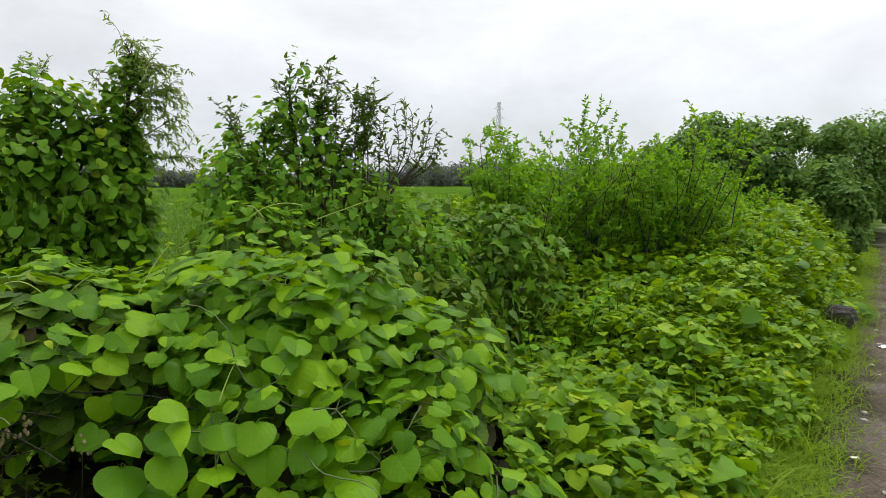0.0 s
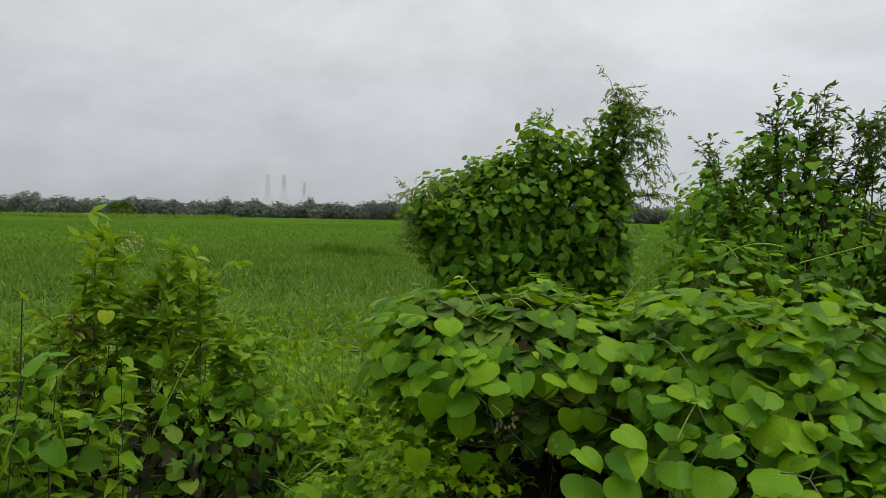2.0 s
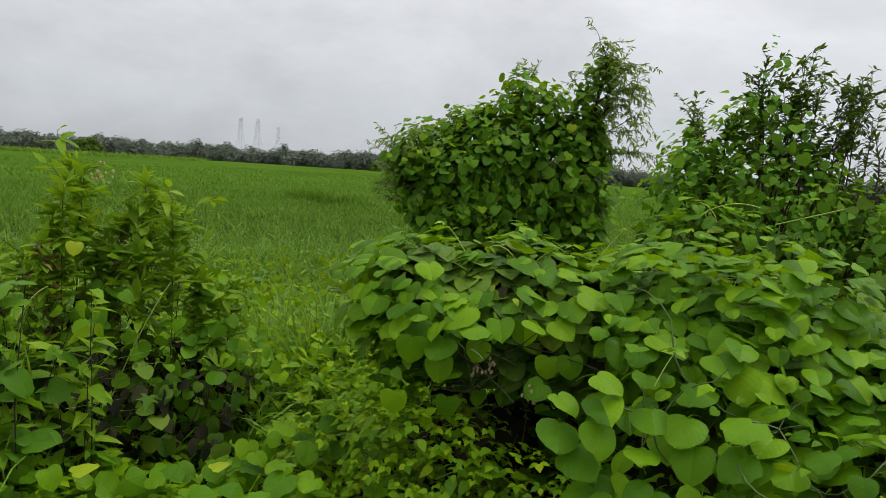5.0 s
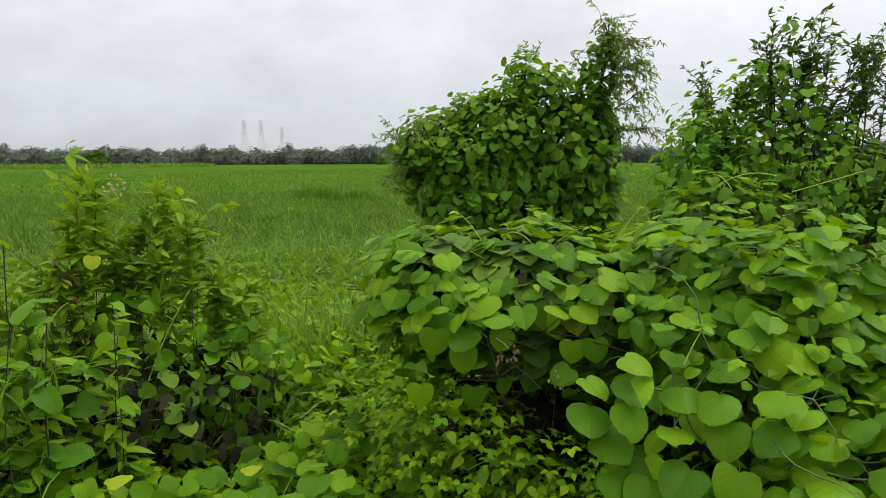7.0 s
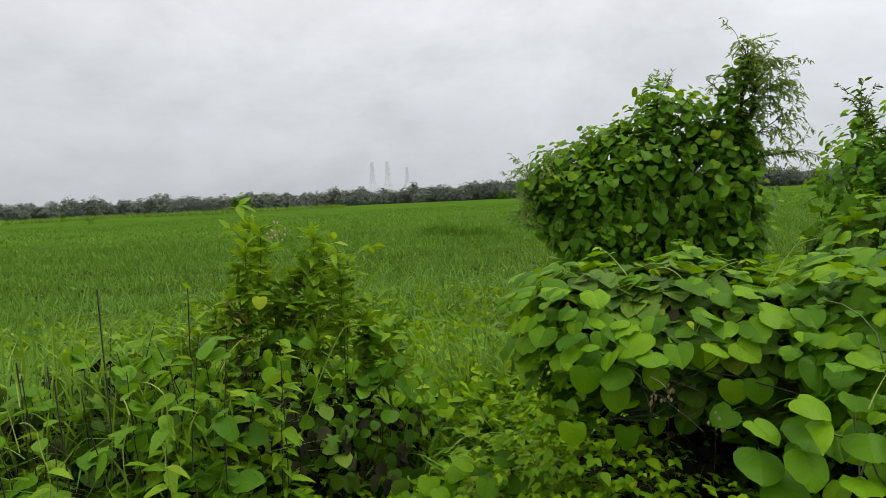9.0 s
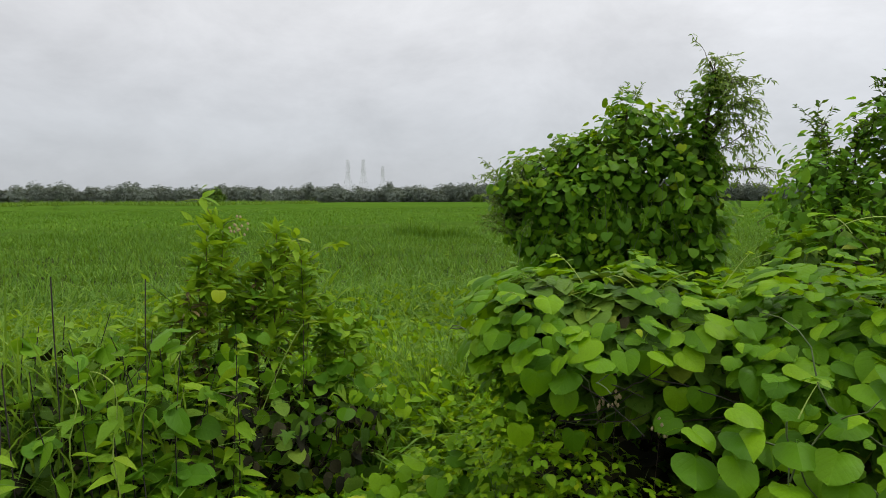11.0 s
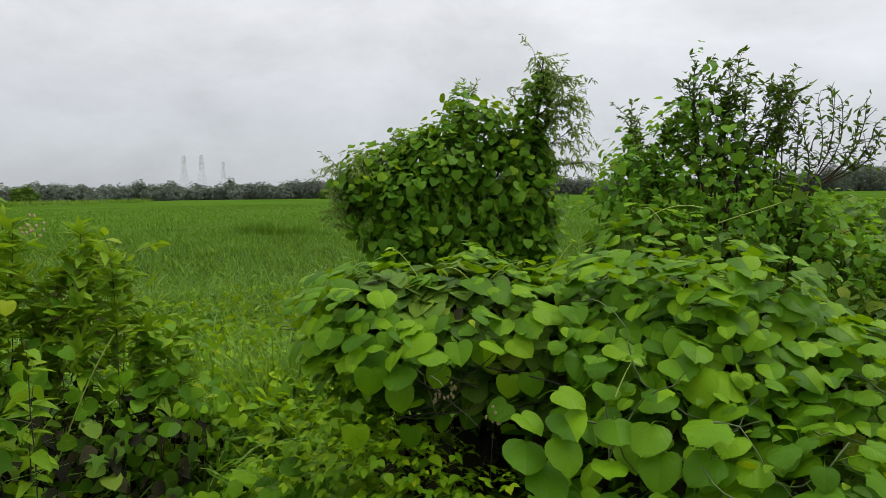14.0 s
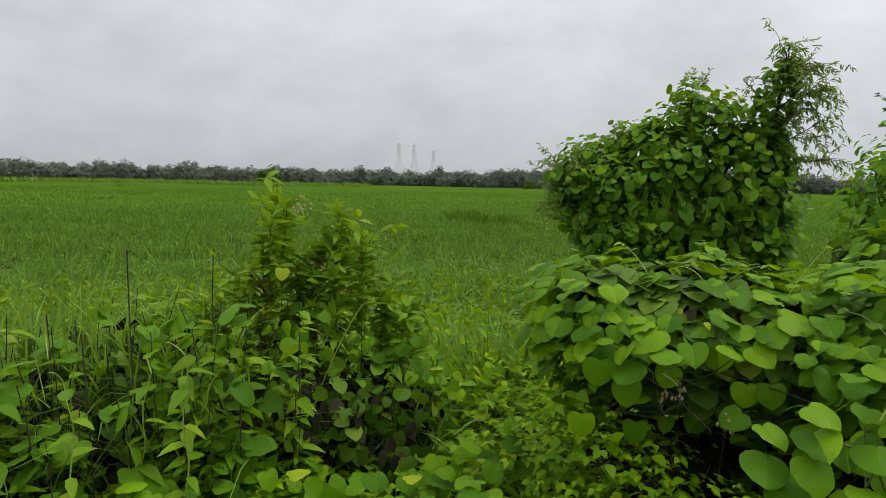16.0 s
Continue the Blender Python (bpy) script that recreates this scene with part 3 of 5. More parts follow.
def build_mound():
    rng = np.random.default_rng(11)
    ob = thing("vine_mound", "dense mound of broad heart-shaped green vine leaves over scrub", "vine", (-1.0, 2.4, 0.0))
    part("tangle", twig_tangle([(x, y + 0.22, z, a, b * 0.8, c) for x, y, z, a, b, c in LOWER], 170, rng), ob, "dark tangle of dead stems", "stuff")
    under = lumps(SHELF, 26, rng, (0.12, 0.24), 0.8)

    def outside_hollow(p, d, share=0.08):
        az = np.degrees(np.arctan2(-p[:, 0], p[:, 1]))
        hollow = (az > 23.5) & (az < 44) & (p[:, 2] < np.where(az < 38, 1.09, 1.0) + 0.05 * np.sin(az * 1.3)) & (np.hypot(p[:, 0], p[:, 1]) < 2.55)
        keep = ~hollow | (rng.random(len(p)) < share)
        return p[keep], d[keep]

    # the outer leaves overlap like tiles; a looser layer lies in their shade
    p2, turn2, size2 = cascade(rng)
    c, d = outside_hollow(*shell(under, 5200, rng, 0.20, 0.40, 0.88), 0.03)
    i = patchy(c, 2.2, 0.82)
    c, d = c[i], d[i]
    i = spaced(c, 0.046)
    c, d = c[i], d[i]
    cf, df = shell(lumps(FRONT, 12, rng, (0.08, 0.16), 0.5), 1100, rng, 0.22, 0.2, 0.86)
    i = spaced(cf, 0.060)
    cf, df = cf[i], df[i]
    front = np.concatenate([shingle_turns(d, rng, 1.15, 0.28, 0.3), shingle_turns(df, rng, 0.9, 0.30, 0.5)])
    p, turn = np.concatenate([c, cf]), front
    size = leaf_sizes(len(p), rng)
    # small leaves sit at the tips of shoots, a little proud
    i = rng.random(len(p)) < 0.30
    size[i] *= 0.55
    p[i] += np.concatenate([d, df])[i] * 0.045
    p, turn, size = np.concatenate([p2, p]), np.concatenate([turn2, turn]), np.concatenate([size2, size])
    near = 4.0 - np.linalg.norm(p - [0, 0, 1.6], axis=1) + rng.normal(0, 0.25, len(p))
    near[: len(p2)] = 9.0
    order = np.argsort(-near)
    pick, rest = order[:300], order[300:]
    hero_leaves(ob, p[pick], turn[pick], size[pick], VINE_MESHES)
    part("foliage", leaves_mesh("foliage", HEART, p[rest], turn[rest], size[rest], VINE), ob, "overlapping heart-shaped vine leaves", "stuff")
    u, w = outside_hollow(*shell(under, 900, rng, 0.3, 0.30, 0.8), 0.0)
    part("shaded_foliage", leaves_mesh("shaded_foliage", HEART2, u - w * 0.12, leaf_turns(w, rng, 0.7, 0.5, 0.6, 0.3), leaf_sizes(len(u), rng, 0.05, 0.12), VINE_DEEP), ob, "shaded vine leaves beneath the outer ones", "stuff")
    # single leaves that hang in front of the hollow
    hang = [(*polar(az, dd), z) for az, dd, z in ((31.0, 2.24, 1.06), (28.6, 2.28, 0.93), (26.8, 2.28, 0.94), (34.8, 2.22, 0.98), (38.5, 2.2, 0.92), (41.0, 2.15, 1.0), (37.5, 2.25, 0.76), (42.5, 2.12, 0.82))]
    hp = np.array(hang)
    to = unit(-hp * [1, 1, 0])
    for k in range(len(hp)):
        t = frames((to[k] + [0, 0, 0.25] + rng.normal(0, 0.15, 3))[None], (np.array([0, 0, -1.0]) + to[k] * 0.2 + rng.normal(0, 0.15, 3))[None])
        part("hanging_leaf", leaves_mesh("hanging_leaf", HEART, hp[k : k + 1], t, rng.uniform(0.07, 0.10), VINE), ob, "heart-shaped leaf hanging alone")
    lb, lo = shell([(-1.72, 1.92, 1.00, 0.14, 0.14, 0.18), (-1.66, 1.74, 0.98, 0.10, 0.10, 0.10)], 70, rng, 0.4, 0.1, 0.3)
    part("lobed_foliage", leaves_mesh("lobed_foliage", LOBED, lb, leaf_turns(lo, rng, 1.0, 0.35, 0.2, 0.7), rng.uniform(0.05, 0.085, len(lb)), COVER), ob, "pale lobed leaves", "stuff")
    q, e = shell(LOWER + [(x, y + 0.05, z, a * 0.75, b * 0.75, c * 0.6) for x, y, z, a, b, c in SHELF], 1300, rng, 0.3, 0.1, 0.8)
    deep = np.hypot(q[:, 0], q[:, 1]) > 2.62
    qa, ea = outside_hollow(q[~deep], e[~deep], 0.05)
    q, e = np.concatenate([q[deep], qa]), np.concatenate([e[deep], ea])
    # the hollow's darkness is drawn with near-black leaves at its back
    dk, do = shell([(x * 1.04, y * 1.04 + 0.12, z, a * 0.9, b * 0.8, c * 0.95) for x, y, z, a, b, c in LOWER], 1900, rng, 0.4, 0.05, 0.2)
    part("dark_foliage", leaves_mesh("dark_foliage", OVATE, dk, leaf_turns(do, rng, 0.1, 0.4, 0.9, 0.1), rng.uniform(0.05, 0.10, len(dk)), GAP_SHADE), ob, "near-black leaves filling the hollow, shade put in their colour", "stuff")
    # darker leaf layer added to cover the near-black core at the back
    kb, ko = shell([(x * 1.04, y * 1.04 + 0.12, z, a, b * 0.95, c * 1.05) for x, y, z, a, b, c in LOWER], 1500, np.random.default_rng(12), 0.3, 0.3, 0.7)
    back = (ko[:, 2] > 0.15) & (kb[:, 1] > 2.7)
    part("back_foliage", leaves_mesh("back_foliage", HEARTS, kb[back], shingle_turns(ko[back], np.random.default_rng(13), 1.0, 0.3, 0.3), 0.10, SHRUB_AND_SHADE), ob, "darker leaves laid over the near-black core on the far side", "stuff")
    # inner leaves carry the mound's inner shade as colour
    part("inner_foliage", leaves_mesh("inner_foliage", HEARTS, q, leaf_turns(e, rng, 0.6, 0.5), rng.uniform(0.05, 0.11, len(q)), GAP_SHADE), ob, "near-black inner leaves, shade put in their colour", "stuff")
    # hidden dark layer added to keep sky light out of the hollow
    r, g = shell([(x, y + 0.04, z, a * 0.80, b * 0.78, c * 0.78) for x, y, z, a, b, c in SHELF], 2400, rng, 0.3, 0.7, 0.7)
    part("roof_foliage", leaves_mesh("roof_foliage", HEARTS, r, leaf_turns(g, rng, 1.2, 0.4, 0.1, 0.6), rng.uniform(0.06, 0.11, len(r)), SHRUB_AND_SHADE), ob, "dark leaves added under the fresh ones to block light", "stuff")
    s, f = shell(lumps(SHELF + FRONT, 20, rng, (0.08, 0.14), 0.4), 420, rng, 0.5, 0.25, 0.6)
    s, f = outside_hollow(s, f, 0.0)
    part("small_foliage", leaves_mesh("small_foliage", OVATE, s, leaf_turns(f, rng, 0.9, 0.6, 0.2, 0.5), rng.uniform(0.022, 0.055, len(s)), COVER), ob, "small fresh leaves between", "stuff")
    d = unit(p - [-0.9, 2.6, 0.7])
    lines = []
    for k in range(70):
        i = pick[rng.integers(len(pick))]
        lines.append((wander(p[i] - d[i] * 0.05, rng.normal(0, 0.6, 3) + [0, 0, -0.5], rng.uniform(0.15, 0.45), rng, 7, 0.3), np.linspace(0.0035, 0.0015, 8)))
    each_stem(ob, lines, STEM)
    # young shoots that reach out of the top
    lines = []
    for az, dd, z in ((42.0, 2.5, 1.18), (36.0, 2.6, 1.20), (31.5, 2.55, 1.20), (30.8, 2.6, 1.20), (25.5, 2.6, 1.20), (20.5, 2.6, 1.18), (14.0, 2.6, 1.19), (11.5, 2.55, 1.08), (8.0, 2.5, 1.0)):
        a = polar(az, dd)
        lines.append((arc((a[0], a[1], z), rng.normal(0, 1, 2), rng.uniform(0.08, 0.22), rng.uniform(0.12, 0.26), rng.uniform(0.02, 0.16)), np.linspace(0.0032, 0.0012, 10)))
    a = polar(19.6, 1.86)
    lines.append((arc((a[0], a[1], 1.0), (0.5, 1.0), 0.07, 0.13, 0.03), np.linspace(0.003, 0.0012, 10)))
    each_stem(ob, lines, PALE_STEM, "tendril")
    q = np.array([l[0][-1] for l in lines])
    part("shoot_tip", leaves_mesh("shoot_tip", OVATE, np.repeat(q, 3, 0), leaf_turns(unit(rng.normal(size=(len(q) * 3, 3))), rng, 0.5, 0.5), rng.uniform(0.018, 0.04, len(q) * 3), YOUNG), ob, "tiny young leaves", "stuff")
    # dead wood in the hollow under the leaves
    lines = [(wander((*polar(42 - 1.6 * k, 2.35), rng.uniform(0.75, 1.0)), (1, rng.normal(0.4, 0.3), rng.normal(0, 0.2)), rng.uniform(0.25, 0.55), rng, 8, 0.16), np.linspace(0.0035, 0.0014, 9)) for k in range(9)]
    each_stem(ob, lines, DARK_STALK, "dead_twig")


build_mound()


def build_undergrowth():
    rng = np.random.default_rng(15)
    ob = thing("low_weed", "patch of small-leaved weeds at the foot of the mound", "plant", (-1.3, 1.8, 0.0))
    balls = [(-1.56, 1.80, 0.34, 0.30, 0.26, 0.48), (-1.30, 1.86, 0.28, 0.24, 0.20, 0.42), (-1.05, 1.92, 0.22, 0.22, 0.20, 0.40), (-1.78, 1.84, 0.30, 0.26, 0.26, 0.44), (-0.86, 1.9, 0.18, 0.22, 0.2, 0.36)]
    p, d = shell(balls, 1500, rng, 0.5, 0.08, 0.3)
    k = rng.random(len(p)) < 0.78
    turn = leaf_turns(d, rng, 1.2, 0.3, 0.2, 0.7)
    part("foliage", leaves_mesh("foliage", TRIPLE, p[k], turn[k], rng.uniform(0.035, 0.068, k.sum()), FRESH), ob, "small leaves of three leaflets", "stuff")
    part("dark_foliage", leaves_mesh("dark_foliage", OVATE, p[~k], turn[~k], rng.uniform(0.03, 0.07, (~k).sum()), COVER), ob, "darker oval leaves", "stuff")
    stems = [wander((q[0] * 0.98, q[1] * 0.98, 0.0), (rng.normal(0, 0.2), rng.normal(0, 0.2), 1), rng.uniform(0.4, 0.7), rng, 6, 0.1) for q in p[:24]]
    each_stem(ob, thick(stems, 0.002, 0.001), STEM)
    # broad-leaved weeds where the mound meets the carpet
    ob = thing("broad_weed", "low weed with pointed oval leaves in pairs", "plant", (-0.15, 1.75, 0.0))
    balls = [(-0.32, 1.62, 0.25, 0.26, 0.22, 0.32), (0.02, 1.75, 0.22, 0.30, 0.26, 0.30), (0.28, 1.95, 0.20, 0.28, 0.28, 0.26)]
    p, d = shell(balls, 420, rng, 0.4, 0.08, 0.4)
    i = spaced(p, 0.05)
    turn = shingle_turns(d[i], rng, 0.8, 0.25, 0.25)
    part("foliage", leaves_mesh("foliage", OVATE, p[i], turn, rng.uniform(0.06, 0.12, len(i)), VINE), ob, "pointed oval leaves", "stuff")
    stems = [wander((q[0] * 0.98, q[1] * 0.98, 0.0), (rng.normal(0, 0.2), rng.normal(0, 0.2), 1), rng.uniform(0.3, 0.5), rng, 6, 0.1) for q in p[:16]]
    each_stem(ob, thick(stems, 0.003, 0.0015), STEM)


build_undergrowth()


# ---------------------------------------------------------------- woody plants overgrown by vines
def sprays(lines, rng, per=3, length=0.35, start=0.35, up=0.3, steps=5):
    """Side twigs along stems."""
    out = []
    for pts in lines:
        n = len(pts)
        for _ in range(per):
            i = rng.integers(int(n * start), n)
            out.append(wander(pts[i], unit(rng.normal(0, 1, 3)) + [0, 0, up], length * rng.uniform(0.5, 1.2), rng, steps, 0.2))
    return out


def leaves_along(lines, rng, step=0.03, start=0.2):
    """Places and outward ways of leaves along twigs."""
    P, D = [], []
    for pts in lines:
        seg = np.linalg.norm(np.diff(pts, axis=0), axis=1)
        n = max(2, int(seg.sum() / step))
        f = rng.uniform(start, 1, n) * (len(pts) - 1)
        i = np.minimum(f.astype(int), len(pts) - 2)
        q = pts[i] + (pts[i + 1] - pts[i]) * (f - i)[:, None]
        w = unit(pts[i + 1] - pts[i])
        side = unit(np.cross(w, rng.normal(size=(n, 3))))
        P.append(q), D.append(unit(side * 0.8 + w * 0.7))
    return np.concatenate(P), np.concatenate(D)


def tip_turns(D, rng, droop=0.2, spread=0.5):
    return frames(np.array([0, 0, 1.0]) + rng.normal(0, spread, D.shape), D + [0, 0, -droop])


WILLOW_PLAN = ((40.4, 1.52, 0.24, 0.32), (38.6, 1.50, 0.32, 0.50), (36.4, 1.36, 0.38, 0.70), (33.6, 1.38, 0.42, 0.86), (31.4, 1.58, 0.32, 0.82), (29.2, 1.48, 0.32, 0.76), (27.4, 1.42, 0.26, 0.84),
               (34.6, 0.72, 0.46, 0.58), (31.0, 0.72, 0.52, 0.65), (27.6, 0.66, 0.40, 0.58))
WILLOW_BALLS = [(*polar(az, 6.4), z, r, r, h) for az, z, r, h in WILLOW_PLAN]


def build_willow():
    rng = np.random.default_rng(21)
    ob = thing("willow_tree", "small willow smothered in broad green vine leaves at the meadow edge", "tree", (-3.1, 5.6, 0.0))
    f = np.linspace(0, 1, 9)[:, None]
    leader = np.array([-2.96, 5.70, 1.2]) + f * [0.30, 0.06, 1.46] + np.outer(np.sin(f[:, 0] * 5), [0.03, 0, 0])
    trunk = part("trunk", tube_mesh("trunk", [(wander((-3.0, 5.68, -0.05), (0.02, 0.0, 1), 1.4, rng, 7, 0.05), np.linspace(0.07, 0.05, 8))], TWIG, 7), ob, "slender brown willow trunk")
    limbs = [(leader, np.linspace(0.04, 0.008, 9)), (wander((-3.05, 5.65, 0.9), (-0.5, -0.25, 0.9), 1.2, rng, 8, 0.08), np.linspace(0.04, 0.01, 9)), (wander((-3.1, 5.6, 0.7), (-0.9, -0.6, 0.7), 1.5, rng, 8, 0.08), np.linspace(0.035, 0.008, 9))]
    each_stem(trunk, limbs, TWIG, "limb", 6)
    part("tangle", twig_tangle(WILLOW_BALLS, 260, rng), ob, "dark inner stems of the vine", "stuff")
    balls = lumps([(x, y, z, a * 0.9, b * 0.9, c * 0.94) for x, y, z, a, b, c in WILLOW_BALLS], 48, rng, (0.14, 0.32), 0.6)
    p, d = shell(balls, 4200, rng, 0.5, 0.1, 0.66)
    # the crown's inner shade is put into a darker leaf colour
    part("inner_foliage", leaves_mesh("inner_foliage", HEARTS, p - d * 0.10, leaf_turns(d, rng, 0.2, 0.5, 0.8, 0.1), leaf_sizes(len(p), rng, 0.05, 0.11), SHRUB_AND_SHADE), ob, "leaves under the vine, coloured darker for shade", "stuff")
    p, d = shell(balls, 7000, rng, 0.5, 0.1, 0.8)
    i = patchy(p, 2.6, 0.86, 5.0)
    p, d = p[i], d[i]
    i = spaced(p, 0.050)
    p, d = p[i], d[i]
    part("vine_foliage", leaves_mesh("vine_foliage", HEARTS, p, shingle_turns(d, rng, 0.9, 0.35, 0.4), leaf_sizes(len(p), rng, 0.045, 0.12), VINE_DEEP), ob, "hanging heart-shaped vine leaves", "stuff")
    # a brighter green only where the heap faces up
    top = (d[:, 2] > 0.1) & (rng.random(len(p)) < 0.55)
    part("outer_foliage", leaves_mesh("outer_foliage", HEARTS, p[top] + d[top] * 0.06, shingle_turns(d[top], rng, 0.8, 0.4, 0.4), leaf_sizes(top.sum(), rng, 0.04, 0.10), COVER), ob, "outer vine leaves in brighter green on upward faces", "stuff")
    # curtains of vine that hang from the crown
    cur = []
    for k in range(46):
        b = np.array(WILLOW_BALLS[rng.integers(0, 7)])
        way = unit(np.array([-b[0], -b[1], 0]) + rng.normal(0, 2.5, 3) * [1, 1, 0])
        cur.append(wander(b[:3] + way * [b[3], b[3], 0] * 1.05 + [0, 0, b[5] * rng.uniform(-0.1, 0.6)], (*way[:2] * 0.2, -1.0), rng.uniform(0.3, 0.7), rng, 7, 0.12))
    part("curtain_stem", tube_mesh("curtain_stem", thick(cur, 0.004, 0.002), STEM, 3), ob, "", "stuff")
    q, e = leaves_along(cur, rng, 0.055, 0.0)
    part("curtain_foliage", leaves_mesh("curtain_foliage", HEARTS, q, shingle_turns(unit(e * [1, 1, 0.1]), rng, 0.25, 0.35, 1.0), leaf_sizes(len(q), rng, 0.06, 0.13), VINE_DEEP), ob, "hanging strings of vine leaves", "stuff")
    tower = [(-2.88, 5.74, 1.95, 0.18, 0.2, 0.42), (-2.79, 5.76, 2.32, 0.13, 0.14, 0.34), (-2.70, 5.76, 2.58, 0.08, 0.09, 0.16)]
    p, d = shell(tower, 420, rng, 0.5, 0.1, 0.7)
    part("climbing_vine", leaves_mesh("climbing_vine", HEARTS, p, leaf_turns(d, rng, 0.4, 0.6, 0.7), leaf_sizes(len(p), rng, 0.04, 0.10), VINE_DEEP), ob, "vine leaves wound round the leader", "stuff")
    main = [wander(leader[i], (rng.normal(0.15, 0.40), rng.normal(0, 0.4), 0.7), rng.uniform(0.14, 0.27), rng, 6, 0.15) for i in (4, 5, 5, 6, 6, 7, 7, 7, 8, 8)]
    main.append(wander(leader[6], (-1.0, 0.0, 0.75), 0.40, rng, 6, 0.1))
    main += [wander(leader[i], (1.0, 0.25, h), n, rng, 7, 0.1, -0.05) for i, h, n in ((5, 0.9, 0.42), (6, 0.8, 0.36), (4, 0.7, 0.44), (3, 0.5, 0.48), (7, 1.1, 0.28))]
    hang = []
    for pts in main:
        for _ in range(9):
            i = rng.integers(2, len(pts))
            hang.append(wander(pts[i], (rng.normal(0.15, 0.5), rng.normal(0, 0.5), 0.35), rng.uniform(0.12, 0.28), rng, 7, 0.2, -0.18))
    for pts in main[-5:]:
        for _ in range(13):
            i = rng.integers(2, len(pts))
            hang.append(wander(pts[i], (rng.normal(0.3, 0.4), rng.normal(0, 0.4), 0.1), rng.uniform(0.2, 0.46), rng, 8, 0.2, -0.26))
    for k in range(16):
        hang.append(wander(leader[8], (rng.normal(0.0, 0.5), rng.normal(0, 0.5), 0.9), rng.uniform(0.10, 0.20), rng, 6, 0.16, -0.1))
    # willow shoots that break through the vine, most in a wing on the meadow side
    for _ in range(150):
        a = polar(rng.uniform(38.0, 43.2), rng.uniform(6.1, 6.6))
        hang.append(wander((a[0], a[1], rng.uniform(1.20, 1.80)), (rng.normal(-0.3, 0.4), rng.normal(-0.3, 0.3), 0.5), rng.uniform(0.16, 0.34), rng, 7, 0.18, -0.10))
    each_stem(ob, thick(main, 0.008, 0.003), TWIG, "branch")
    part("twig_work", tube_mesh("twig_work", thick(hang, 0.003, 0.001), TWIG, 3), ob, "thin drooping willow twigs", "stuff")
    q, e = leaves_along(hang, rng, 0.016, 0.1)
    part("willow_foliage", leaves_mesh("willow_foliage", LANCE, q, tip_turns(e, rng, 0.55, 0.8), rng.uniform(0.035, 0.068, len(q)), WILLOW, np.array([1.25, 1, 1])), ob, "narrow grey-green willow leaves", "stuff")
    # bare sprigs standing over the vines
    up = []
    for az, z, n in ((32.0, 2.62, 6), (41.0, 1.95, 5), (37.5, 2.12, 4)):
        x, y = polar(az, 6.4)
        up += [wander((x, y, z - 0.30), (rng.normal(0, 0.25), rng.normal(0, 0.25), 1), rng.uniform(0.28, 0.42), rng, 6, 0.12) for _ in range(n)]
    each_stem(ob, thick(up, 0.004, 0.0015), TWIG, "sprig", 3)
    q, e = leaves_along(up, rng, 0.014, 0.6)
    part("sprig_foliage", leaves_mesh("sprig_foliage", LANCE, q, tip_turns(e, rng, 0.2, 0.8), rng.uniform(0.03, 0.05, len(q)), WILLOW, np.array([1.4, 1, 1])), ob, "", "stuff")


build_willow()

BUSH_BALLS = [(-1.40, 4.55, 1.18, 0.30, 0.34, 0.74), (-1.12, 4.65, 1.20, 0.36, 0.38, 0.90), (-0.78, 4.72, 1.12, 0.34, 0.40, 0.84), (-0.42, 4.78, 0.85, 0.38, 0.40, 0.62), (-0.10, 4.85, 0.70, 0.36, 0.40, 0.55)]
SHOULDER = [(-1.32, 3.95, 0.84, 0.30, 0.34, 0.44), (-1.06, 4.00, 0.96, 0.32, 0.36, 0.46), (-0.80, 4.05, 0.86, 0.30, 0.36, 0.44), (-0.45, 3.85, 0.55, 0.46, 0.46, 0.52), (-0.15, 4.15, 0.50, 0.48, 0.48, 0.56), (-0.08, 3.4, 0.30, 0.40, 0.42, 0.42)]


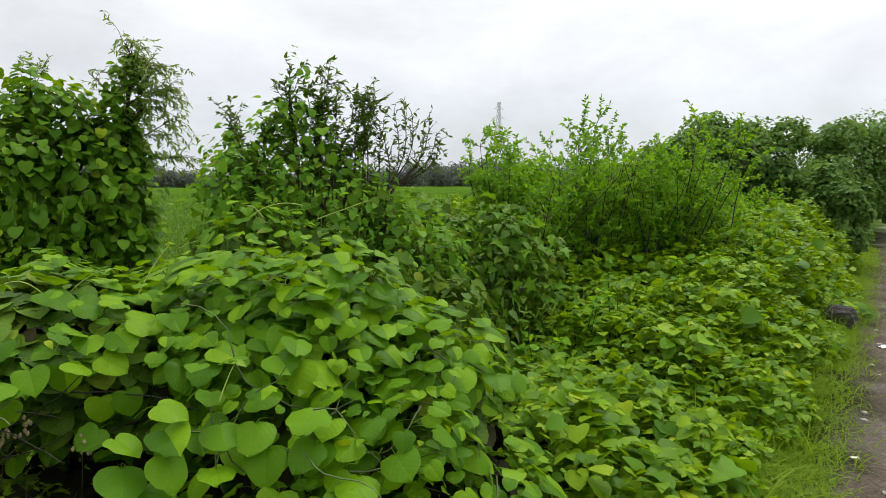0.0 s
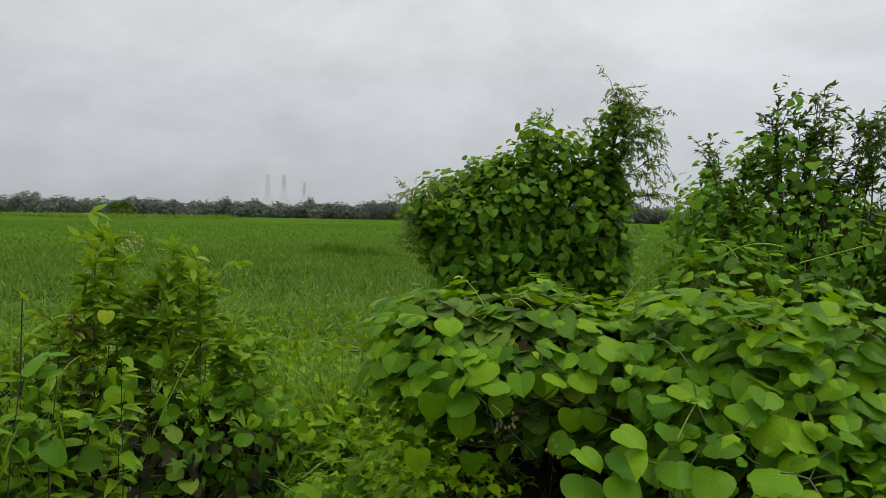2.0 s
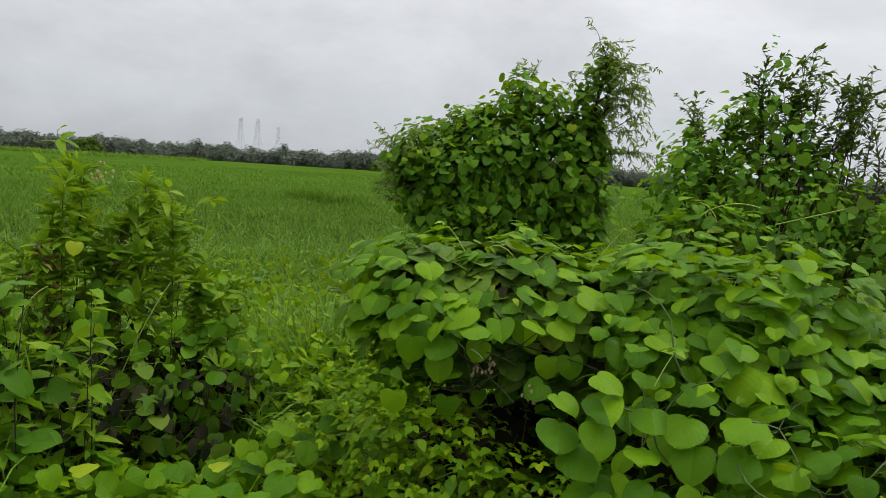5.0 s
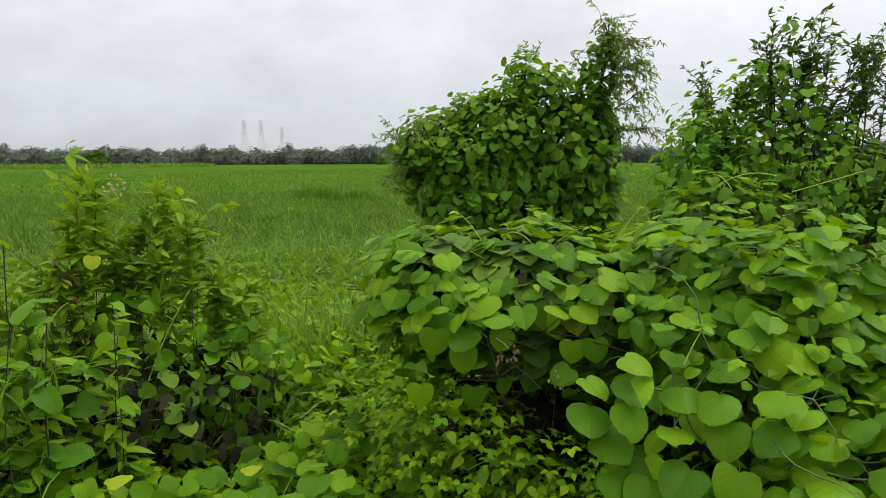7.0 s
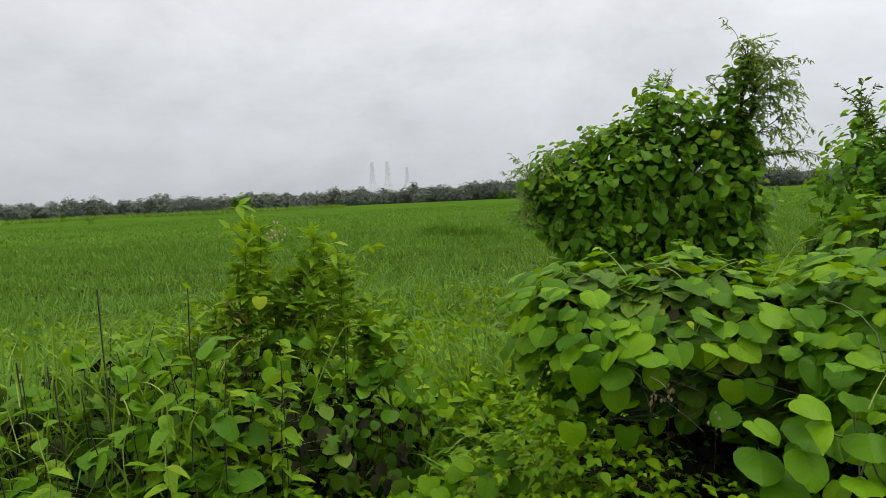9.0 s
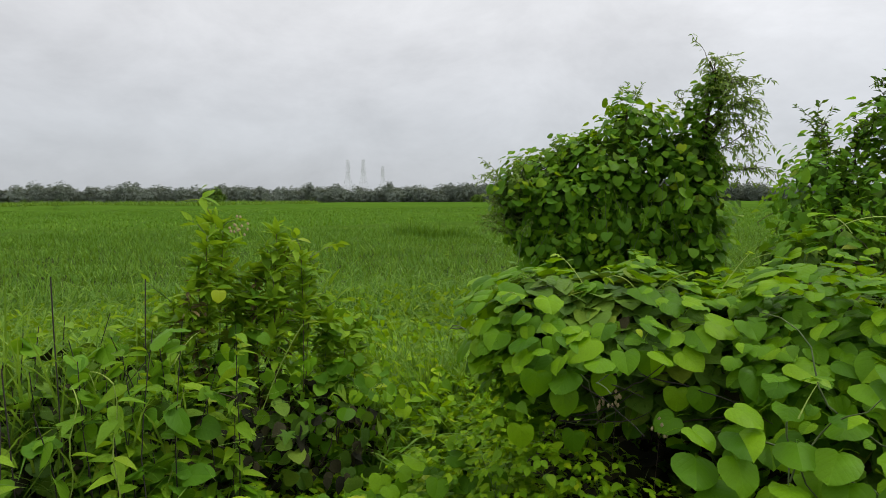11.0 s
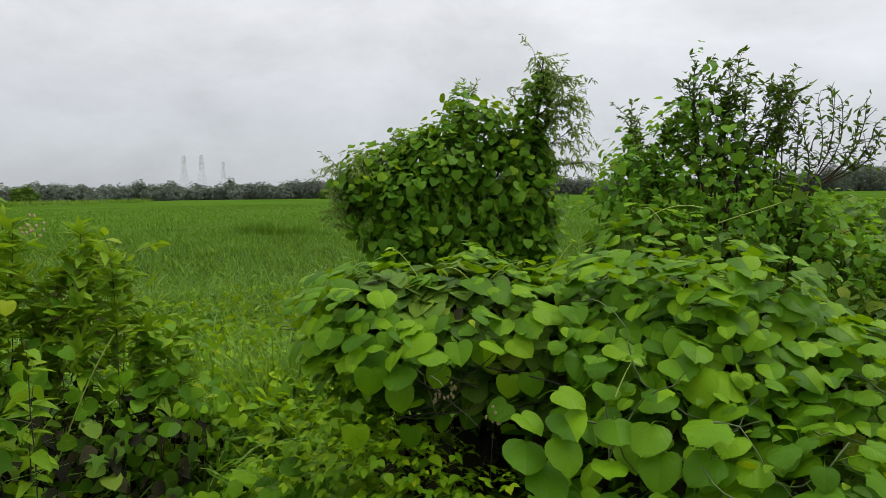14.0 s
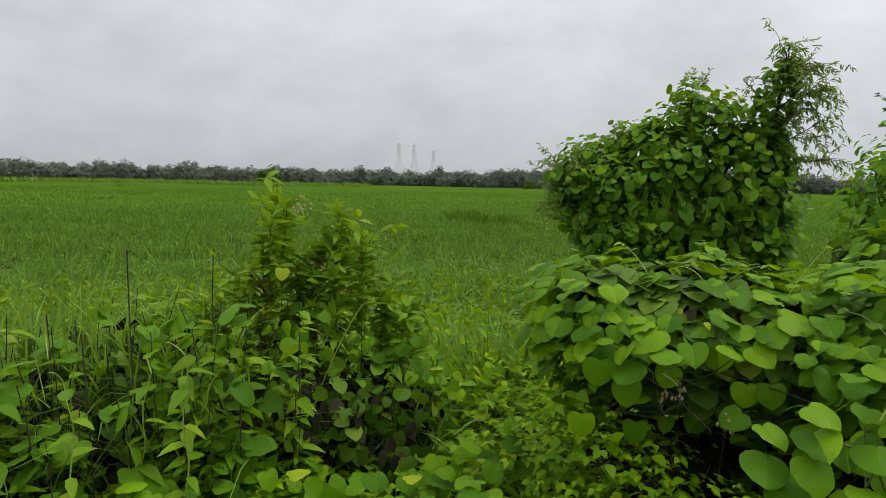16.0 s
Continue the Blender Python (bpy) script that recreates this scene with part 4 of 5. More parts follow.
def build_bush():
    rng = np.random.default_rng(31)
    ob = thing("overgrown_shrub", "tall leafy shrub with bare-tipped branches overgrown by vine", "shrub", (-0.8, 4.6, 0.0))
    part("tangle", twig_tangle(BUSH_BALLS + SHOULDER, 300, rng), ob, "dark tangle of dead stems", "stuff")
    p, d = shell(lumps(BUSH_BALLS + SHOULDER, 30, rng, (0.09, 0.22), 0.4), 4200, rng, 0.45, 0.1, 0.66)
    # inner leaves take the dark green so gaps read as shade
    part("inner_foliage", leaves_mesh("inner_foliage", OVATE, p - d * 0.08, leaf_turns(d, rng, 0.3, 0.5, 0.7, 0.2), leaf_sizes(len(p), rng, 0.05, 0.11), SHRUB_AND_SHADE), ob, "oval inner leaves, coloured dark for shade", "stuff")
    # bright vine lies over the shoulder in front
    p, d = shell(lumps(SHOULDER[:3], 14, rng, (0.10, 0.20), 1.1), 900, rng, 0.25, 1.08, 0.86)
    i = spaced(p, 0.072)[:300]
    hero_leaves(ob, p[i], shingle_turns(d[i], rng, 1.2, 0.36, 0.3), leaf_sizes(len(i), rng, 0.045, 0.115), VINE_MESHES)
    p, d = shell(lumps(BUSH_BALLS, 30, rng, (0.09, 0.20), 0.8), 1900, rng, 0.5, 0.3, 0.78)
    i = spaced(p, 0.085)
    p, d = p[i], d[i]
    part("vine_foliage", leaves_mesh("vine_foliage", HEARTS, p, shingle_turns(d, rng, 0.45, 0.4, 0.6), leaf_sizes(len(p), rng, 0.04, 0.095), VINE_DEEP), ob, "heart-shaped vine leaves", "stuff")
    p, d = shell(lumps(BUSH_BALLS, 40, rng, (0.08, 0.20), 0.9), 3600, rng, 0.7, 0.4, 0.75)
    part("body_foliage", leaves_mesh("body_foliage", OVATE, p, leaf_turns(d, rng, 0.9, 0.5, 0.2, 0.5), rng.uniform(0.035, 0.075, len(p)), DULL), ob, "crowded small oval leaves", "stuff")
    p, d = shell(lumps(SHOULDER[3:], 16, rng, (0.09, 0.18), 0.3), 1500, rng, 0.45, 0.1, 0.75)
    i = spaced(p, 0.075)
    part("low_foliage", leaves_mesh("low_foliage", OVATE, p[i], shingle_turns(d[i], rng, 0.6, 0.4, 0.5), leaf_sizes(len(i), rng, 0.05, 0.12), SHRUB_AND_SHADE), ob, "dark oval leaves near the ground", "stuff")
    stems, tall = [], []
    for n, root, top, wide in ((4, (-1.0, 4.7, 0.9), (-0.86, 4.70, 2.26), 0.06), (5, (-0.9, 4.8, 0.8), (-0.72, 4.75, 2.20), 0.08), (4, (-1.05, 4.7, 0.9), (-1.12, 4.65, 2.26), 0.06), (4, (-1.1, 4.65, 0.9), (-1.28, 4.58, 2.08), 0.06), (4, (-0.8, 4.75, 0.8), (-0.52, 4.78, 2.10), 0.08)):
        for _ in range(n):
            a, b = np.array(root) + rng.normal(0, 0.12, 3) * [1, 1, 0.3], np.array(top) + rng.normal(0, wide, 3) * [1.1, 1, 0.6]
            f = np.linspace(0, 1, 10)[:, None]
            stems.append(a + (b - a) * f + np.outer(np.sin(np.linspace(0, math.pi, 10)), rng.normal(0, 0.05, 3)))
    # an open, half bare limb on the far side
    root = np.array([-0.52, 4.85, 0.9])
    for x, z in ((-0.46, 2.02), (-0.36, 2.12), (-0.28, 2.20), (-0.22, 2.10), (-0.14, 2.04), (-0.09, 2.12), (-0.04, 1.98), (-0.02, 1.92)):
        fork = np.array([-0.42 + 0.08 * rng.random(), 4.84, 1.50 + 0.12 * rng.random()])
        f = np.linspace(0, 1, 5)[:, None]
        tip = np.array([x, 4.84 + rng.normal(0, 0.08), z])
        bow = np.outer(np.sin(np.linspace(0, math.pi, 6)[1:]), [0.05 + 0.1 * (x + 0.45), 0, -0.03])
        tall.append(np.vstack([root + (fork - root) * f, fork + (tip - fork) * np.linspace(0, 1, 6)[1:, None] + bow]))
    side = sprays(stems, rng, 13, 0.21, 0.55, 0.9)
    bare = sprays(tall, rng, 7, 0.16, 0.62, 0.8)
    each_stem(ob, thick(stems + tall, 0.010, 0.002), TWIG, "branch", 5)
    part("twig_work", tube_mesh("twig_work", thick(side + bare, 0.0035, 0.0013), TWIG, 3), ob, "", "stuff")
    q, e = leaves_along(stems, rng, 0.030, 0.72)
    q2, e2 = leaves_along(side, rng, 0.013, 0.2)
    q3, e3 = leaves_along(bare + tall, rng, 0.034, 0.62)
    q, e = np.concatenate([q, q2, q3]), np.concatenate([e, e2, e3])
    part("shrub_foliage", leaves_mesh("shrub_foliage", LANCE, q, tip_turns(e, rng, -0.2, 0.7), rng.uniform(0.032, 0.060, len(q)), SHRUB_AND_SHADE, np.array([1.6, 1, 1])), ob, "small dark pointed shrub leaves", "stuff")
    up = [(arc((-1.15, 3.9, 1.42), (0.6, 0.2), 0.3, 0.20, 0.15), 0.004), (arc((-1.3, 3.9, 1.25), (-1, 0.3), 0.35, 0.1, 0.14), 0.003), (arc((-1.05, 3.8, 1.4), (-0.4, 0.2), 0.20, 0.25, 0.2), 0.003), (arc((-0.8, 4.1, 1.38), (1, 0.1), 0.34, 0.12, 0.0), 0.004)]
    each_stem(ob, up, PALE_STEM, "tendril")


build_bush()


def build_bramble():
    rng = np.random.default_rng(35)
    balls = [(-0.10, 5.9, 0.65, 0.55, 0.5, 0.80), (0.42, 6.0, 0.62, 0.50, 0.5, 0.78), (0.80, 6.2, 0.5, 0.4, 0.4, 0.62)]
    ob = thing("bramble", "low green bramble thicket with lobed leaves", "shrub", (0.3, 6.0, 0.0))
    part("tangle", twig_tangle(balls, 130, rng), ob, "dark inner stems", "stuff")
    p, d = shell(lumps(balls, 18, rng, (0.1, 0.2)), 2600, rng, 0.4, 0.1, 0.7)
    k = rng.random(len(p)) < 0.30
    turn = leaf_turns(d, rng, 0.6, 0.5, 0.5)
    part("lobed_foliage", leaves_mesh("lobed_foliage", LOBED, p[k], turn[k], rng.uniform(0.07, 0.15, k.sum()), VINE_DEEP), ob, "lobed green leaves", "stuff")
    part("foliage", leaves_mesh("foliage", OVATE, p[~k], turn[~k], rng.uniform(0.05, 0.11, (~k).sum()), SHRUB_AND_SHADE), ob, "oval dark leaves", "stuff")


build_bramble()


def leafy_shrub(label, at, height, width, rng, mat, n=12, leaf=0.06, dense=1.0):
    """An upright many-stemmed shrub: dark stems below, small leaves above, vine about its foot."""
    x, y = at
    ob = thing("wild_shrub", label, "shrub", (x, y, 0.0), "shrubs beside the track")
    stems = []
    for _ in range(n):
        sx, sy = rng.normal(0, width * 0.22, 2)
        stems.append(wander((x + sx, y + sy, -0.03), (rng.normal(0, 0.2) + 0.35 * sx, rng.normal(0, 0.2) + 0.35 * sy, 1), height * rng.uniform(0.70, 1.04), rng, 9, 0.08))
    side = sprays(stems, rng, int(15 * dense), height * 0.15, 0.42, 0.9)
    each_stem(ob, thick(stems, 0.012, 0.003), DARK_STALK, "branch")
    part("twig_work", tube_mesh("twig_work", thick(side, 0.004, 0.0013), TWIG, 3), ob, "", "stuff")
    q, e = leaves_along(side, rng, 0.011 / dense, 0.2)
    part("foliage", leaves_mesh("foliage", LANCE, q, tip_turns(e, rng, 0.0, 0.8), rng.uniform(leaf * 0.65, leaf * 1.25, len(q)), mat, np.array([2.0, 1, 1])), ob, "many small green leaves", "stuff")
    balls = [(x + rng.normal(0, width * 0.2), y + rng.normal(0, width * 0.2), height * rng.uniform(0.55, 0.80), width * 0.26, width * 0.26, height * 0.14) for _ in range(5)]
    p, d = shell(balls, int(1000 * width), rng, 0.6, 0.2, 0.3)
    part("crown", leaves_mesh("crown", OVATE, p, leaf_turns(d, rng, 0.8, 0.7), rng.uniform(leaf * 0.6, leaf * 1.15, len(p)), mat), ob, "small oval leaves", "stuff")
    p, d = shell([(x, y - 0.1, height * 0.18, width * 0.55, width * 0.50, height * 0.20)], int(620 * width), rng, 0.55, 0.1, 0.3)
    part("climber", leaves_mesh("climber", HEARTS, p, leaf_turns(d, rng, 0.9, 0.5), rng.uniform(0.05, 0.12, len(p)), FRESH), ob, "vine leaves round the foot of the stems", "stuff")


def build_shrubs():
    rng = np.random.default_rng(41)
    fresh, dull = "upright wild shrub with many small yellow-green leaves", "upright wild shrub with dull green leaves on dark stems"
    plan = ((-5.6, 7.2, 2.30, 0.6, 1), (-8.0, 7.6, 2.32, 0.8, 0), (-11.2, 7.9, 2.30, 0.95, 0), (-14.0, 8.2, 2.50, 0.8, 1), (-16.8, 8.5, 2.20, 0.9, 0), (-19.4, 8.6, 2.45, 0.6, 0), (-21.5, 9.2, 1.90, 1.0, 1), (-24.6, 12.0, 1.85, 1.0, 0),
            (-26.0, 8.6, 1.15, 0.32, 1), (-3.0, 7.0, 1.35, 0.8, 1), (1.0, 7.0, 1.3, 0.8, 0), (-13.0, 9.3, 2.1, 1.1, 1), (-18.5, 10.0, 2.1, 1.1, 1))
    for az, d, h, w, k in plan:
        leafy_shrub(dull if k else fresh, polar(az, d), h * 0.93, w, rng, DULL if k else THICKET, 13, 0.056, 1.0)


build_shrubs()


def build_tree(label
, at, height, width, rng, mat, n=9000, clumps=0.10):
    x, y = at
    ob = thing("broadleaf_tree", label, "tree", (x, y, 0.0), "trees beside the track")
    limbs = [wander((x, y, -0.05), (0, 0, 1), height * 0.55, rng, 6, 0.06)]
    for _ in range(9):
        limbs.append(wander(limbs[0][rng.integers(2, 6)], (rng.normal(0, 0.8), rng.normal(0, 0.8), 0.7), width * rng.uniform(0.35, 0.5), rng, 6, 0.15))
    trunk = part("trunk", tube_mesh("trunk", thick(limbs[:1], 0.10, 0.05), TWIG, 6), ob, "brown trunk")
    each_stem(trunk, thick(limbs[1:], 0.04, 0.01), TWIG, "limb")
    balls = [(x, y, height * 0.5, width * 0.34, width * 0.34, height * 0.36)]
    for _ in range(26):
        a, r, s = rng.uniform(0, 2 * math.pi), rng.uniform(0.1, 0.46) * width, rng.uniform(0.5, 1.1)
        balls.append((x + math.cos(a) * r, y + math.sin(a) * r, height * rng.uniform(0.2, 0.92 - 0.7 * (r / width) ** 2), width * 0.15 * s, width * 0.15 * s, height * 0.10 * s))
    p, d = shell(balls, n, rng, 0.5, 0.15, 0.6)
    part("crown", leaves_mesh("crown", OVATE, p, leaf_turns(d, rng, 0.7, 0.6), rng.uniform(0.6, 1.4, len(p)) * clumps, mat), ob, "dense green leaves", "stuff")


def build_trees():
    rng = np.random.default_rng(51)
    for az, d, h, w in ((-20.8, 14, 2.75, 1.7), (-23.6, 14.5, 3.15, 2.3), (-26.8, 15.0, 3.0, 2.0), (-31.5, 20, 3.3, 2.8), (-35.5, 22, 3.6, 3.8), (-31.0, 14, 2.2, 1.3), (-40, 24, 3.8, 5.0), (-17.5, 13, 2.6, 1.4)):
        build_tree("rounded dark green broadleaf tree", polar(az, d), h, w, rng, DUSKY_HAZE)


build_trees()


# ---------------------------------------------------------------- herbs on the meadow side
def build_herb():
    rng = np.random.default_rng(61)
    x, y = polar(66.3, 3.45)
    ob = thing("tall_weed", "tall weed clump with narrow leaves and withered brown lower stems", "plant", (x, y, 0.0))
    across = unit(np.array([-y, x, 0.0]))
    stems = []
    for az, top in ((68.9, 1.40), (68.2, 1.50), (67.5, 1.46), (69.6, 1.28), (66.6, 1.12), (65.8, 1.15), (65.0, 1.24), (64.0, 1.36), (63.2, 1.42), (62.2, 1.34), (61.2, 1.33), (60.3, 1.28), (70.6, 1.16), (66.2, 1.0), (63.6, 1.18), (71.6, 1.05), (58.6, 0.98), (57.4, 0.90), (59.4, 1.0), (73.0, 0.95), (74.2, 0.95), (56.2, 0.92)):
        d, az0 = rng.uniform(3.3, 3.6), 65.5 + (az - 65.5) * 0.8
        a, c = polar(az0 + rng.normal(0, 0.4), d), polar(az, d)
        f = np.linspace(0, 1, 10)[:, None]
        stems.append(np.array([*a, -0.03]) + (np.array([*c, top]) - [*a, -0.03]) * f + np.outer(np.sin(np.linspace(0, math.pi, 10)), rng.normal(0, 0.02, 3)))
    tips = sprays(stems, rng, 4, 0.17, 0.50, 1.0)
    each_stem(ob, thick(stems, 0.004, 0.002), TWIG)
    part("twig_work", tube_mesh("twig_work", thick(tips, 0.003, 0.0012), STEM, 3), ob, "", "stuff")
    q, e = leaves_along(stems, rng, 0.016, 0.66)
    q2, e2 = leaves_along(tips, rng, 0.022, 0.25)
    q, e = np.concatenate([q, q2]), np.concatenate([e, e2])
    part("foliage", leaves_mesh("foliage", LANCE, q, tip_turns(e, rng, -0.4, 0.6), rng.uniform(0.055, 0.118, len(q)), HERB, np.array([1.7, 1, 1])), ob, "narrow green leaves round the upper stems", "stuff")
    q, e = leaves_along(stems[3:16:3], rng, 0.026, 0.40)
    part("dead_foliage", leaves_mesh("dead_foliage", LANCE, q, tip_turns(e, rng, 1.0, 0.6), rng.uniform(0.05, 0.09, len(q)), DRY, np.array([1.5, 1, 1])), ob, "withered brown lower leaves", "stuff")
    balls = [(x, y, 0.42, 0.36, 0.30, 0.58), (x + across[0] * -0.50, y + across[1] * -0.50, 0.40, 0.32, 0.28, 0.50), (x + across[0] * 0.50, y + across[1] * 0.50, 0.40, 0.30, 0.28, 0.50)]
    p, d = shell(balls, 560, rng, 0.5, 0.1, 0.3)
    p[:110, 2] = p[:110, 2] * 1.12 + 0.06
    hero_leaves(ob, p[:110], leaf_turns(d[:110], rng, 0.9, 0.45), rng.uniform(0.055, 0.098, 110), VINE_MESHES)
    part("climber", leaves_mesh("climber", HEARTS, p[110:], leaf_turns(d[110:], rng, 0.1, 0.4, 0.9, 0.1), rng.uniform(0.05, 0.09, len(p) - 110), VINE_DEEP), ob, "heart-shaped vine leaves climbing the stems", "stuff")
    a = polar(68.2, 3.15)
    part("yellow_leaf", leaves_mesh("yellow_leaf", HEART, np.array([[a[0], a[1], 1.17]]), frames(np.array([[0.9, -0.3, 0.5]]), np.array([[0.2, -0.2, -1.0]])), 0.062, YELLOW), ob, "yellowed vine leaf")
    for k in range(14):
        c = np.array([x, y, 1.44]) + rng.normal(0, 0.03, 3)
        part("floret", tube_mesh("floret", [(np.array([c, c + [0, 0, 0.008], c + [0, 0, 0.016]]), np.array([0.003, 0.008, 0.002]))], FLOWER, 6), ob, "withered pale floret")


build_herb()


def build_left_vine():
    rng = np.random.default_rng(71)
    ob = thing("vine_clump", "loose clump of heart-leaved vine on dead dark stalks", "vine", (-2.9, 0.4, 0.0))
    stalks = []
    for k in range(50):
        az, d = rng.uniform(71, 99), rng.uniform(2.55, 3.5)
        a = polar(az, d)
        stalks.append(wander((a[0], a[1], -0.02), (rng.normal(0, 0.06), rng.normal(0, 0.06), 1), rng.uniform(0.70, 1.16), rng, 7, 0.06))
    each_stem(ob, thick(stalks[:12], 0.0030, 0.0020), DARK_STALK, "dead_stalk", 5)
    each_stem(ob, thick(stalks[12:], 0.0032, 0.0018), DARK_STALK)
    # backdrop added behind the vine; its leaf colours stand for shade in the gaps
    heaps = [(*polar(az, 3.35), 0.30, 0.30, 0.30, h) for az, h in ((60, 0.34), (65, 0.42), (70, 0.46), (75, 0.50), (80, 0.52), (85, 0.54), (90, 0.54), (95, 0.54))]
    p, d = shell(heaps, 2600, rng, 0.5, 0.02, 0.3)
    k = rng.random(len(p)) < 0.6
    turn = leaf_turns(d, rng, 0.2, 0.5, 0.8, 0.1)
    part("dead_foliage", leaves_mesh("dead_foliage", OVATE, p[k], turn[k], rng.uniform(0.05, 0.10, k.sum()), GAP_SHADE), ob, "near-black leaves added behind the vine as shade", "stuff")
    part("shaded_foliage", leaves_mesh("shaded_foliage", HEARTS, p[~k], turn[~k], rng.uniform(0.05, 0.10, (~k).sum()), SHRUB_AND_SHADE), ob, "darker vine leaves, shade put in their colour", "stuff")
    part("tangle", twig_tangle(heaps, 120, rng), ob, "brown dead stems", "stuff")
    tall = []
    for az, d, h in ((80.3, 2.9, 1.32), (74.2, 3.2, 1.26), (83.5, 2.75, 1.02), (86.0, 2.9, 1.08)):
        a = polar(az, d)
        tall.append((wander((a[0], a[1], -0.02), (0, 0, 1), h, rng, 6, 0.015), 0.0028))
    each_stem(ob, tall, DARK_STALK, "dead_stalk", 5)
    q, e = leaves_along(stalks, rng, 0.12, 0.35)
    low = [st * [1, 1, 0.45] for st in stalks[::2]]
    q2, e2 = leaves_along(low, rng, 0.06, 0.3)
    q, e = np.concatenate([q, q2]), np.concatenate([e, e2])
    turn = leaf_turns(unit(e * [1, 1, 0.2]), rng, 0.95, 0.35, 0.5, 0.6)
    size = leaf_sizes(len(q), rng, 0.055, 0.125)
    order = np.argsort(-q[:, 2] + rng.normal(0, 0.25, len(q)))
    hero_leaves(ob, q[order[:300]], turn[order[:300]], size[order[:300]], DEEP_MESHES)
    part("foliage", leaves_mesh("foliage", HEARTS, q[order[300:]], turn[order[300:]], size[order[300:]], VINE_DEEP), ob, "shaded heart-shaped vine leaves", "stuff")
    dead = []
    for k in range(110):
        a = polar(rng.uniform(68, 99), rng.uniform(2.9, 3.7))
        dead.append(wander((a[0], a[1], -0.02), (rng.normal(0, 0.22), rng.normal(0, 0.22), 1), rng.uniform(0.5, 1.0), rng, 7, 0.1))
    each_stem(ob, thick(dead, 0.0030, 0.0014), TWIG, "dead_stalk", 3)
    # shade between the stalks put into these leaves' dark green
    q, e = leaves_along(dead, rng, 0.035, 0.15)
    part("hanging_foliage", leaves_mesh("hanging_foliage", OVATE, q, leaf_turns(unit(e * [1, 1, 0.2]), rng, 0.1, 0.4, 0.9, 0.1), rng.uniform(0.04, 0.085, len(q)), SHRUB_AND_SHADE), ob, "leaves hanging on the stalks, darkened for shade", "stuff")
    lines = []
    for k in range(10):
        a = polar(rng.uniform(72, 92), rng.uniform(2.6, 3.2))
        lines.append((arc((a[0], a[1], rng.uniform(0.7, 0.95)), rng.normal(0, 1, 2), rng.uniform(0.06, 0.16), rng.uniform(0.12, 0.26), rng.uniform(0.0, 0.14)), np.linspace(0.0026, 0.0010, 10)))
    each_stem(ob, lines, PALE_STEM, "tendril")


build_left_vine()


def build_upright_weeds():
    rng = np.random.default_rng(75)
    for k in range(12):
        az, d, h = 68.5 + k * 2.4 + rng.normal(0, 0.5), rng.uniform(2.7, 3.4), rng.uniform(0.88, 1.18)
        a = polar(az, d)
        w = thing("upright_weed", "upright weed with oval green leaves on dark thin stems", "plant", (a[0], a[1], 0.0), "weeds at the meadow edge")
        stems = [wander((a[0] + rng.normal(0, 0.03), a[1] + rng.normal(0, 0.03), -0.03), (rng.normal(0, 0.06), rng.normal(0, 0.06), 1), h * rng.uniform(0.75, 1.05), rng, 8, 0.05) for _ in range(3)]
        each_stem(w, thick(stems, 0.0040, 0.0016), DARK_STALK)
        q, e = leaves_along(stems, rng, 0.045, 0.35)
        part("foliage", leaves_mesh("foliage", OVATE, q, tip_turns(e * [1, 1, 0.3], rng, 0.35, 0.4), rng.uniform(0.06, 0.125, len(q)), HERB, np.array([0.62, 1, 1])), w, "", "stuff")


build_upright_weeds()


def build_pale_weeds():
    rng = np.random.default_rng(78)
    for az, d, h in ((77.2, 2.45, 0.98), (81.5, 2.6, 0.88), (85.0, 2.4, 0.96), (89.0, 2.6, 0.92), (74.4, 2.7, 0.82), (93.0, 2.5, 0.9)):
        a = polar(az, d)
        w = thing("twining_weed", "pale yellow-green twining stem with narrow pointed leaves", "plant", (a[0], a[1], 0.0), "pale weeds at the meadow edge")
        f = np.linspace(0, 1, 16)
        wind = np.column_stack([0.010 * np.sin(f * 19 + az), 0.010 * np.cos(f * 19 + az), 0 * f])
        stem = np.array([a[0], a[1], -0.02]) + np.outer(f, [rng.normal(0, 0.05), rng.normal(0, 0.05), h]) + wind
        part("stem", tube_mesh("stem", [(stem, np.linspace(0.0036, 0.0020, 16))], PALE_STEM, 5), w, "pale twining stem")
        curl = arc(stem[-1], rng.normal(0, 1, 2), 0.07, 0.10, 0.05)
        part("tendril", tube_mesh("tendril", [(curl, np.linspace(0.003, 0.0012, 10))], PALE_STEM, 4), w, "pale curling tip")
        for k in range(9):
            q = stem[6 + k]
            way = unit(np.array([math.cos(k * 2.3 + az), math.sin(k * 2.3 + az), -0.35]))
            part("leaf", leaves_mesh("leaf", OVATE, q[None], frames(np.array([[0.15, -0.05, 1.0]]) + rng.normal(0, 0.15, (1, 3)), way[None]), rng.uniform(0.075, 0.13), HERB, np.array([0.62, 1, 1])), w)


build_pale_weeds()


# ---------------------------------------------------------------- undergrowth and grass
def in_cover(x, y):
    az, r = np.degrees(np.arctan2(-x, y)), np.hypot(x, y)
    right = (az < 16) & (track_offset(x, y) < -0.14 + 0.20 * np.sin(y * 2.3) * np.cos(x * 1.9)) & (r < 14)
    gap = (az >= 16) & (az < 105) & (r < 4.7)
    return (r > 1.0) & (right | gap)


